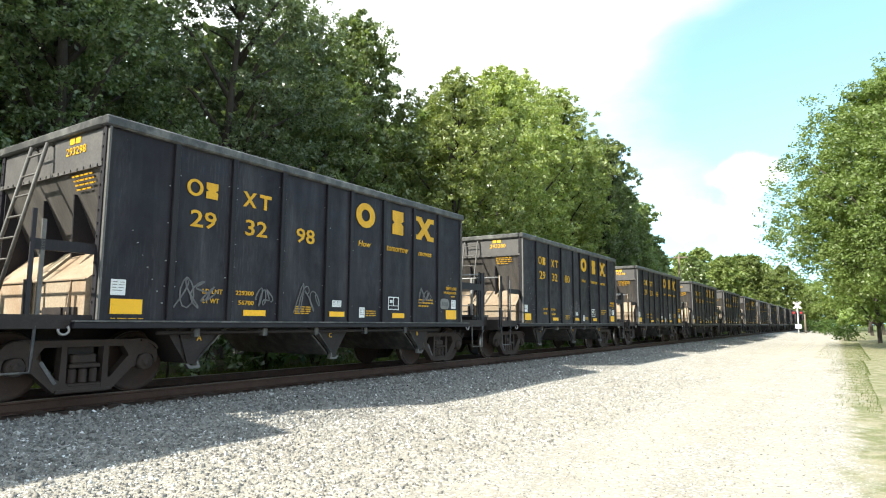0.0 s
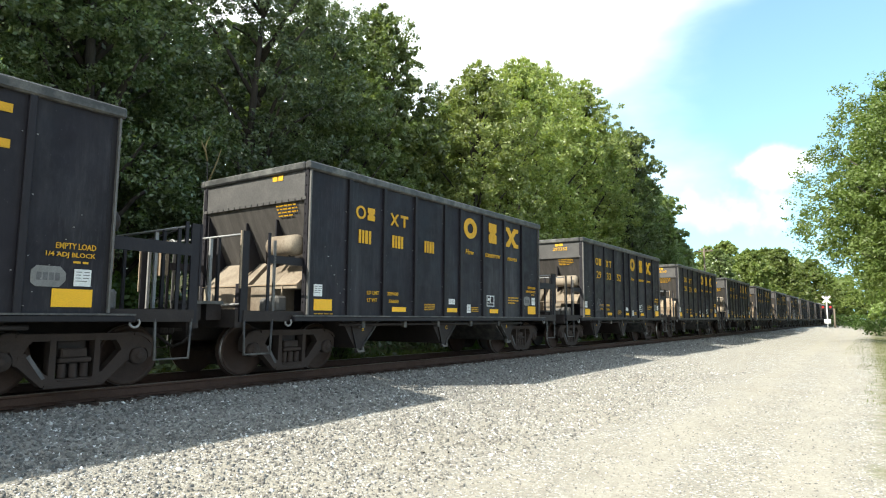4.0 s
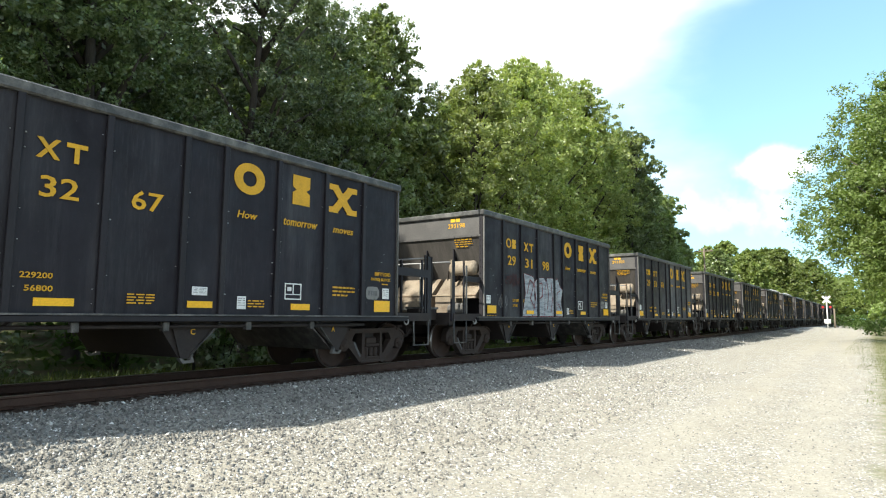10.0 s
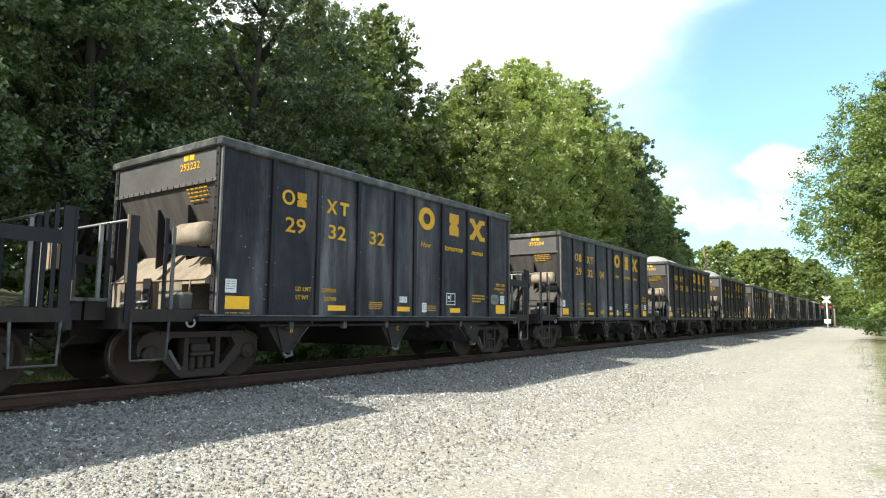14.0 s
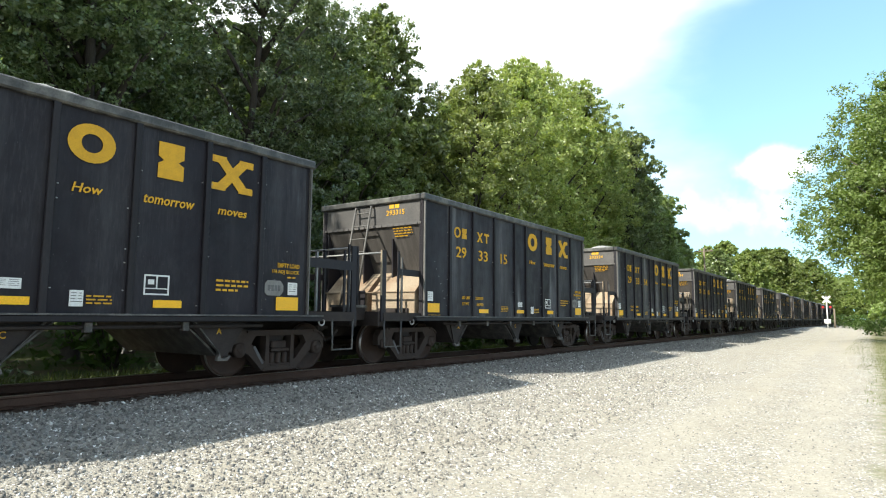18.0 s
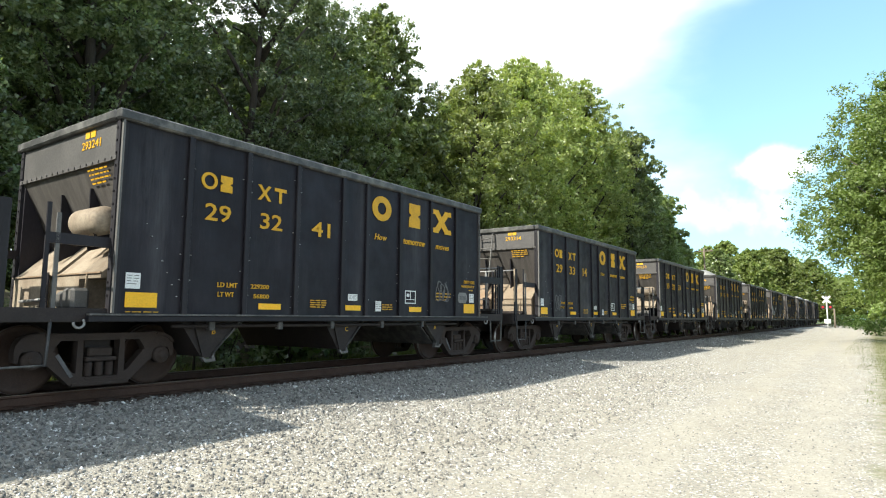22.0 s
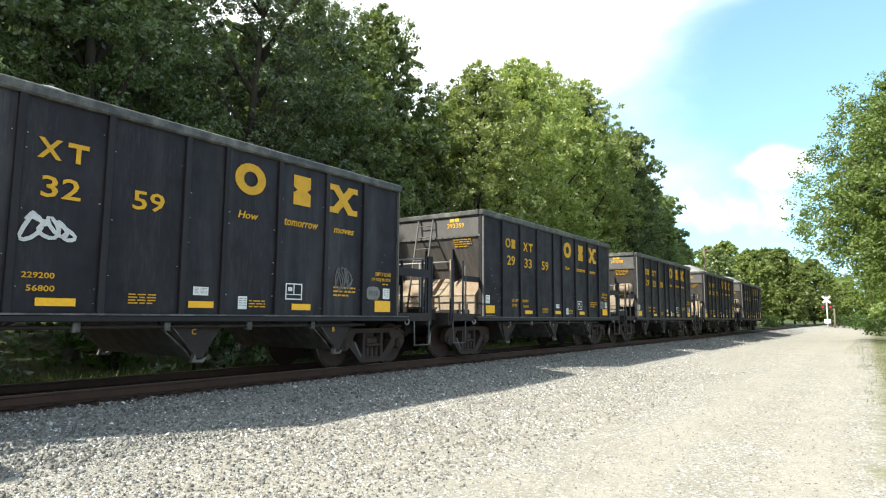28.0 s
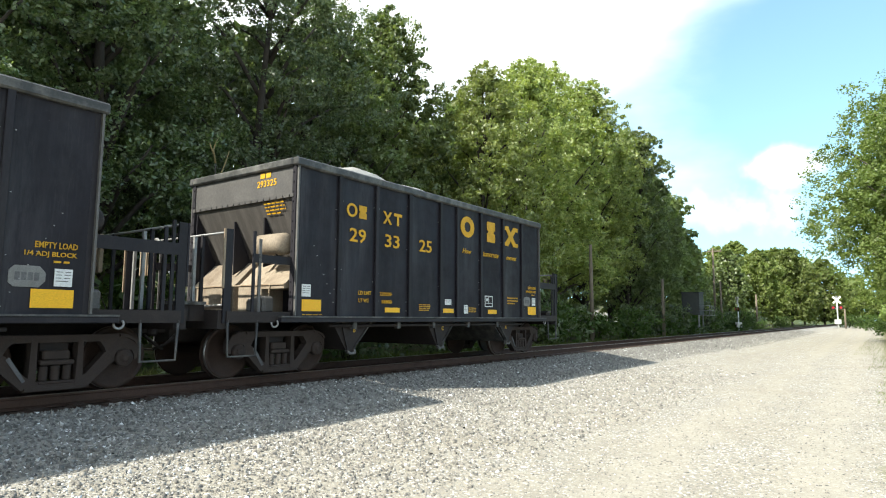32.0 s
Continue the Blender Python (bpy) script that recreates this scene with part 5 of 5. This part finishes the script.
def make_tree(seed, height, radius, base, lobes, per, size, mat, label, thin=0.0):
    """A tapered trunk with limbs that carry lobes of leaf clumps."""
    rng = np.random.default_rng(seed)
    tree = thing("tree", label, "tree")
    bm = bmesh.new()
    lean = rng.normal(size=2) * 0.03 * height
    top = Vector((lean[0], lean[1], height * 0.82))
    trunk = [Vector((lean[0] * f * f + 0.15 * math.sin(5 * f + seed), lean[1] * f * f + 0.12 * math.cos(4 * f), -0.3 + height * 0.82 * f)) for f in (0, 0.03, 0.2, 0.4, 0.6, 0.8, 1.0)]
    rod(bm, trunk, height * 0.017, 9, height * 0.004)
    cent, rad = [], []
    for i in range(lobes):
        f = (i + 0.5) / lobes
        z = base + (height - base) * (0.04 + 0.9 * f)
        env = radius * (math.sin(math.pi * min(1, 0.2 + 0.8 * f)) ** 0.6) * rng.uniform(0.35, 1.0)
        t = i * 2.4 + rng.uniform(-0.4, 0.4)
        c = np.array((lean[0] * f + env * 0.8 * math.cos(t), lean[1] * f + env * 0.8 * math.sin(t), z + rng.uniform(-0.5, 0.5)))
        cent.append(c)
        rad.append(radius * rng.uniform(0.17, 0.33) * (1.1 - 0.35 * f))
        q = Vector(c)
        z0 = max(base * 0.6, z - env * 0.9)
        root = trunk[1].lerp(trunk[-1], min(0.95, z0 / (height * 0.82)))
        mid = root.lerp(q, 0.5) + Vector((0, 0, 0.12 * env))
        if i % 2 == 0 or thin:
            rod(bm, [root, mid, q], height * 0.006, 5, height * 0.0015)
    part("trunk", bm, BARK, tree, "grey-brown trunk with limbs")
    cc, rr = [], []
    for c, r in zip(cent, rad):
        m = max(8, int(20 * (1 - thin)))
        d = rng.normal(size=(m, 3))
        d /= np.linalg.norm(d, axis=1)[:, None]
        cc.append(c + d * r * (0.65 + 0.55 * rng.random((m, 1))) * np.array((1, 1, 0.8)))
        rr.append(r * (0.17 + 0.19 * rng.random(m)))
    part("crown", leaf_cloud("crown", np.concatenate(cc), np.concatenate(rr), per, size, mat, rng), None, tree)
    return tree


def plant(tree, rows, seed):
    """The tree itself at the first place, copies at the others: x, y, scale."""
    rng = random.Random(seed)
    for i, (x, y, s) in enumerate(rows):
        m = pose(x, y, float(ground_height(np.array(x), np.array(y))) - 0.05, 0, 0, rng.uniform(0, 360))
        t = tree if i == 0 else copy_thing(tree, m)
        t.matrix_basis = m @ Matrix.Diagonal((s * rng.uniform(0.92, 1.08), s * rng.uniform(0.92, 1.08), s, 1))
        t["group"] = "trees along the line"


DARK_T = "tall dark green broadleaf tree in dense woodland"
MID_T = "tall green broadleaf tree at the wood's edge"
LIGHT_T = "broad sunlit yellow-green broadleaf tree behind the line"
# Last two are added to shade neighbours; x -2.5 is out of view.
plant(make_tree(1, 18, 5.2, 3.2, 64, 52, 0.066, LEAF_D, DARK_T), [(8.5, 19.0, 0.98), (-2.5, 19.5, 1.0), (19.0, 21.5, 0.95), (6.5, 23.5, 1.25), (0.5, 24.0, 1.3)], 1)
plant(make_tree(2, 17, 4.6, 2.4, 64, 52, 0.065, LEAF_D, DARK_T), [(14.0, 18.6, 0.98), (3.5, 18.0, 0.95), (12.0, 24.0, 1.1)], 2)
plant(make_tree(3, 16, 4.4, 2.0, 66, 32, 0.096, LEAF_M, MID_T), [(20.5, 20.3, 0.98), (26.3, 21.4, 1.17), (58.0, 20.0, 1.26), (67.5, 21.3, 1.18), (61.5, 23.0, 1.32)], 3)
plant(make_tree(4, 19, 5.6, 3.0, 84, 31, 0.108, LEAF_L, LIGHT_T), [(35.5, 19.5, 0.98), (29.0, 18.3, 0.83), (42.5, 20.8, 1.12), (50.5, 21.3, 1.17)], 4)
plant(make_tree(5, 17, 5.0, 2.2, 60, 8, 0.30, LEAF_M, MID_T), [(75.5, 22.5, 1.14), (83.0, 24.0, 1.1), (24.0, 27.0, 1.05), (33.0, 28.5, 1.1), (43.0, 29.0, 1.2), (54.0, 30.0, 1.25), (66.0, 29.0, 1.3), (78.0, 28.0, 1.1),
                                                                                              (90.0, 22.5, 0.72), (97.0, 24.0, 0.75), (88.0, 30.0, 0.9), (104.0, 20.0, 0.72)], 5)
plant(make_tree(6, 17, 5.2, 1.6, 46, 6, 0.40, LEAF_D, DARK_T), [(7.0, 29.0, 1.15), (15.0, 29.0, 1.1), (12.0, 38.0, 1.2), (25.0, 37.0, 1.2), (38.0, 39.0, 1.2), (52.0, 41.0, 1.2)], 6)
plant(make_tree(7, 15, 6.0, 1.5, 80, 8, 0.30, LEAF_F, "hazy light green tree beyond the road crossing"),
      [(128.0, 19.0, 0.95), (140.0, 25.0, 1.15), (120.0, 24.5, 0.95), (150.0, 16.5, 1.1), (165.0, 21.0, 1.2), (180.0, 12.5, 1.1), (112.0, 29.0, 1.0), (200.0, 6.5, 0.85), (215.0, 1.0, 1.0), (190.0, 18.0, 1.2), (205.0, -6.0, 1.1), (225.0, 10.0, 0.9)], 7)
plant(make_tree(8, 20.5, 9.4, 4.7, 210, 54, 0.102, LEAF_R, "large drooping green tree beside the gravel lot"), [(49.0, -4.0, 0.94)], 8)
plant(make_tree(9, 13, 5.0, 2.4, 46, 15, 0.18, LEAF_R, "green tree at the edge of the gravel lot"), [(66.0, -2.4, 1.0), (82.0, -4.5, 1.15), (98.0, -3.0, 1.0), (120.0, -5.0, 1.2), (62.0, -9.0, 1.2), (145.0, -4.0, 1.2), (170.0, -7.0, 1.2)], 9)


def make_shrub(seed, h, r, mat, label, per=20):
    rng = np.random.default_rng(seed)
    ob = thing("shrub", label, "shrub")
    bm = bmesh.new()
    for i in range(6):
        t = i * 1.05
        rod(bm, [(0, 0, -0.1), (r * 0.3 * math.cos(t), r * 0.3 * math.sin(t), h * 0.5), (r * 0.6 * math.cos(t), r * 0.6 * math.sin(t), h * 0.85)], 0.02, 5, 0.006)
    part("branching_stem", bm, BARK, ob)
    m = 60
    c = np.stack([rng.normal(size=m) * r * 0.45, rng.normal(size=m) * r * 0.45, h * (0.1 + 0.75 * rng.random(m))], 1)
    part("foliage", leaf_cloud("foliage", c, r * (0.15 + 0.2 * rng.random(m)), per, 0.10, mat, rng), None, ob)
    return ob


rngp = random.Random(21)
rows = [(-8 + i * 2.6 + rngp.uniform(-0.8, 0.8), 14.6 + rngp.uniform(0, 2.6), rngp.uniform(0.7, 1.5)) for i in range(42)]
plant(make_shrub(31, 1.9, 1.5, BUSH, "dense green brush at the wood's edge"), rows[0::2], 31)
plant(make_shrub(32, 2.6, 1.6, LEAF_D, "dark tangled brush under the trees"), rows[1::2], 32)
plant(make_shrub(33, 2.2, 1.8, BUSH, "low green brush beside the lot"), [(74.0, 0.0, 1.0), (90.0, 0.6, 0.9), (106.0, 10.5 + 7, 0.9), (118, 14.5, 1.1), (130, 3.0, 1.3), (140, 6.0, 1.3), (88.0, 13.5, 0.7)], 33)


def dead_sapling(x, y):
    """Bleached bare twigs that stand clear of the brush."""
    z = float(ground_height(np.array(x), np.array(y)))
    t = thing("dead_sapling", "bleached bare dead sapling at the wood's edge", "sapling", "", pose(x, y, z))
    part("stem", made(rod, [(0, 0, -0.1), (0.05, 0.02, 2.2), (0.18, 0, 4.2), (0.10, 0, 5.6)], 0.035, 6, 0.014), BARK, t)
    for tip in (((0.10, 0, 5.6), (0.02, 0, 5.95), (0.10, 0.03, 6.16), (0.16, 0, 6.32)), ((0.14, 0, 5.0), (0.42, 0.02, 5.70), (0.50, 0, 6.02)), ((0.06, 0, 5.8), (-0.06, 0, 6.0), (-0.10, 0, 6.12))):
        part("twig", made(rod, tip, 0.026, 5, 0.010), DEADWOOD, t, "bleached dead twig")


dead_sapling(9.25, 14.2)


def grass_patch(name, label, count, spots, seed, gather=1.0, tall=1.0):
    """Tufts of thin bent blades, as one object."""
    rng = np.random.default_rng(seed)
    sp = np.array(spots)
    w = rng.choice(len(sp), count, p=sp[:, 4] / sp[:, 4].sum())
    x = sp[w, 0] + (sp[w, 1] - sp[w, 0]) * rng.random(count)
    y = sp[w, 2] + (sp[w, 3] - sp[w, 2]) * rng.random(count) ** gather
    z = ground_height(x, y)
    h = (0.05 + 0.16 * rng.random(count) ** 1.5) * tall
    h = np.where(y > 11, h * 1.5, h)
    t = rng.random(count) * 6.283
    dx, dy = np.cos(t), np.sin(t)
    wd = 0.006 + 0.004 * h / 0.1
    p = np.stack([x, y, z], 1)
    side = np.stack([-dy, dx, 0 * x], 1) * wd[:, None]
    tip = p + np.stack([dx * h * 0.5, dy * h * 0.5, h], 1)
    co = np.stack([p - side, p + side, tip], 1)
    me = bpy.data.meshes.new(name)
    me.vertices.add(count * 3)
    me.vertices.foreach_set("co", co.ravel())
    me.loops.add(count * 3)
    me.loops.foreach_set("vertex_index", np.arange(count * 3, dtype=np.int32))
    me.polygons.add(count)
    me.polygons.foreach_set("loop_start", np.arange(0, count * 3, 3, dtype=np.int32))
    me.update(calc_edges=True)
    me.materials.append(GRASS)
    tagged(new(name, me), label, "grass", "", "stuff")


grass_patch("grass", "thin dry grass at the margin of the lot", 9000, [(14, 24, -0.5, 0.3, 0.5), (24, 34, -0.6, 0.6, 1.2), (34, 66, -0.9, 1.4, 4)], 41, 2.2, 0.32)
grass_patch("grass", "long green grass between the line and the wood", 36000, [(-6, 30, 12.2, 15.5, 3), (30, 75, 12.2, 15.5, 2)], 42)


# things by the crossing --------------------------------------------------
def crossing_signal(x, y, z, turn, gate):
    s = thing("crossing_signal", "white railroad crossing signal mast with crossed boards and lamps", "crossing signal", "crossing signals", pose(x, y, z, 0, 0, turn))
    part("mast", made(rod, [(0, 0, 0), (0, 0, 4.1)], 0.075, 10), PAINTW, s)
    part("base_cabinet", made(box, -0.28, 0.28, -0.36, 0.36, 0.62, 1.20, 0.04), PAINTW, s, "white base box")
    for a in (45, -45):
        b = part("crossed_board", made(box, -0.02, 0.0, -0.62, 0.62, -0.115, 0.115, 0.008), PAINTW, s, "white reflective board")
        b.matrix_basis = pose(-0.09 - 0.01 * (a > 0), 0, 3.75, a, 0, 0)
    for q in (-0.42, 0.42):
        d = part("lamp_disc", made(lathe, [(-0.13, 0.29), (-0.11, 0.29)], 0, (0, q, 2.75), 18), DARK, s)
        part("lamp_lens", made(lathe, [(-0.17, 0.13), (-0.14, 0.15)], 0, (0, q, 2.75), 14), LENS, d, "dark red lens")
    part("lamp_arm", made(rod, [(-0.08, -0.45, 2.75), (-0.08, 0.45, 2.75)], 0.035, 6), GALV, s)
    part("bell", made(lathe, [(4.1, 0.16), (4.2, 0.15), (4.26, 0.02)], 2, (0, 0, 0), 12), GALV, s)
    if gate:
        part("gate_arm", made(prism, [(0.15, 0.95), (0.22, 0.9), (0.80, 1.86), (0.74, 1.92)], 1, -0.02, 0.02), DARK, s, "dark gate arm bracket")
        part("counterweight", made(box, -0.35, 0.1, -0.1, 0.1, 0.65, 1.0, 0.03), DARK, s)


crossing_signal(95.0, 5.2, float(ground_height(np.array(95.0), np.array(5.2))) - 0.02, 0, False)
crossing_signal(80.0, 14.35, 0.03, -62, True)


def utility_pole(x, y, h, arm=True):
    p = thing("utility_pole", "weathered wooden utility pole beside the line", "utility pole", "utility poles", pose(x, y, float(ground_height(np.array(x), np.array(y))) - 0.1))
    part("shaft", made(rod, [(0, 0, 0), (0, 0, h)], 0.15, 9, 0.10), POLE, p)
    if arm:
        part("crossarm", made(box, -0.06, 0.06, -1.0, 1.0, h - 0.5, h - 0.38), POLE, p)
        for y2 in (-0.9, -0.4, 0.4, 0.9):
            part("insulator", made(lathe, [(h - 0.38, 0.04), (h - 0.28, 0.05), (h - 0.22, 0.02)], 2, (0, y2, 0), 8), GALV, p)


utility_pole(80.0, 16.9, 10.2)
utility_pole(84.0, 17.0, 6.3, False)
utility_pole(92.0, 14.2, 5.0, False)
utility_pole(38.0, 15.5, 6.4, False)
utility_pole(52.0, 15.0, 4.9, False)
utility_pole(108.0, 5.0, 3.0, False)


def signal_cabinet(x, y):
    c = thing("signal_cabinet", "grey steel signal equipment cabinet raised on legs", "cabinet", "", pose(x, y, float(ground_height(np.array(x), np.array(y)))))
    part("body", made(box, -0.9, 0.9, -0.8, 0.8, 1.9, 4.0, 0.03), GREYBOX, c)
    part("roof", made(box, -0.98, 0.98, -0.88, 0.88, 4.0, 4.08, 0.02), GREYBOX, c)
    part("door", made(box, -0.93, -0.905, -0.6, 0.6, 2.0, 3.9, 0.01), GREYBOX, c)
    for a in (-0.8, 0.8):
        for b in (-0.7, 0.7):
            part("leg", made(box, a - 0.06, a + 0.06, b - 0.06, b + 0.06, -0.1, 1.9), GALV, c)
    bal = bmesh.new()
    for z in (2.3, 2.75):
        rod(bal, [(-0.9, -1.7, z), (0.9, -1.7, z)], 0.03, 6)
        rod(bal, [(-0.9, -0.8, z), (-0.9, -1.7, z)], 0.03, 6)
    for a in (-0.9, 0.0, 0.9):
        rod(bal, [(a, -1.7, 1.9), (a, -1.7, 2.75)], 0.03, 6)
    part("railing", bal, GALV, c)
    part("landing", made(box, -0.95, 0.95, -1.75, -0.8, 1.84, 1.9), GALV, c)


signal_cabinet(62.5, 15.2)


# what moves --------------------------------------------------------------
def motions():
    """The train rolls past and slows slightly; every wheelset turns with the way travelled."""
    times = [i * 0.8 for i in range(41)]
    zero = travelled(23.0)
    for k, ob in wagons + loads:
        walk(ob, [(t, pose(start_x(k) - (travelled(t) - zero), TRACK_Y, RAIL_Z)) for t in times])
    first = {}
    for k, w in wagons:
        for ob in w.children_recursive:
            if ob.name.split(".")[0] != "wheelset":
                continue
            key = round(ob.location.x, 2)
            if key not in first:
                x, y, z = ob.location
                walk(ob, [(f / FPS, pose(x, y, z) @ Matrix.Rotation(-(travelled(f / FPS) - zero) / 0.457, 4, "Y")) for f in range(int(32 * FPS) + 1)])
                first[key] = ob.animation_data
            else:
                ob.rotation_mode = "QUATERNION"
                d = ob.animation_data_create()
                d.action = first[key].action
                d.action_slot = first[key].action_slot


motions()
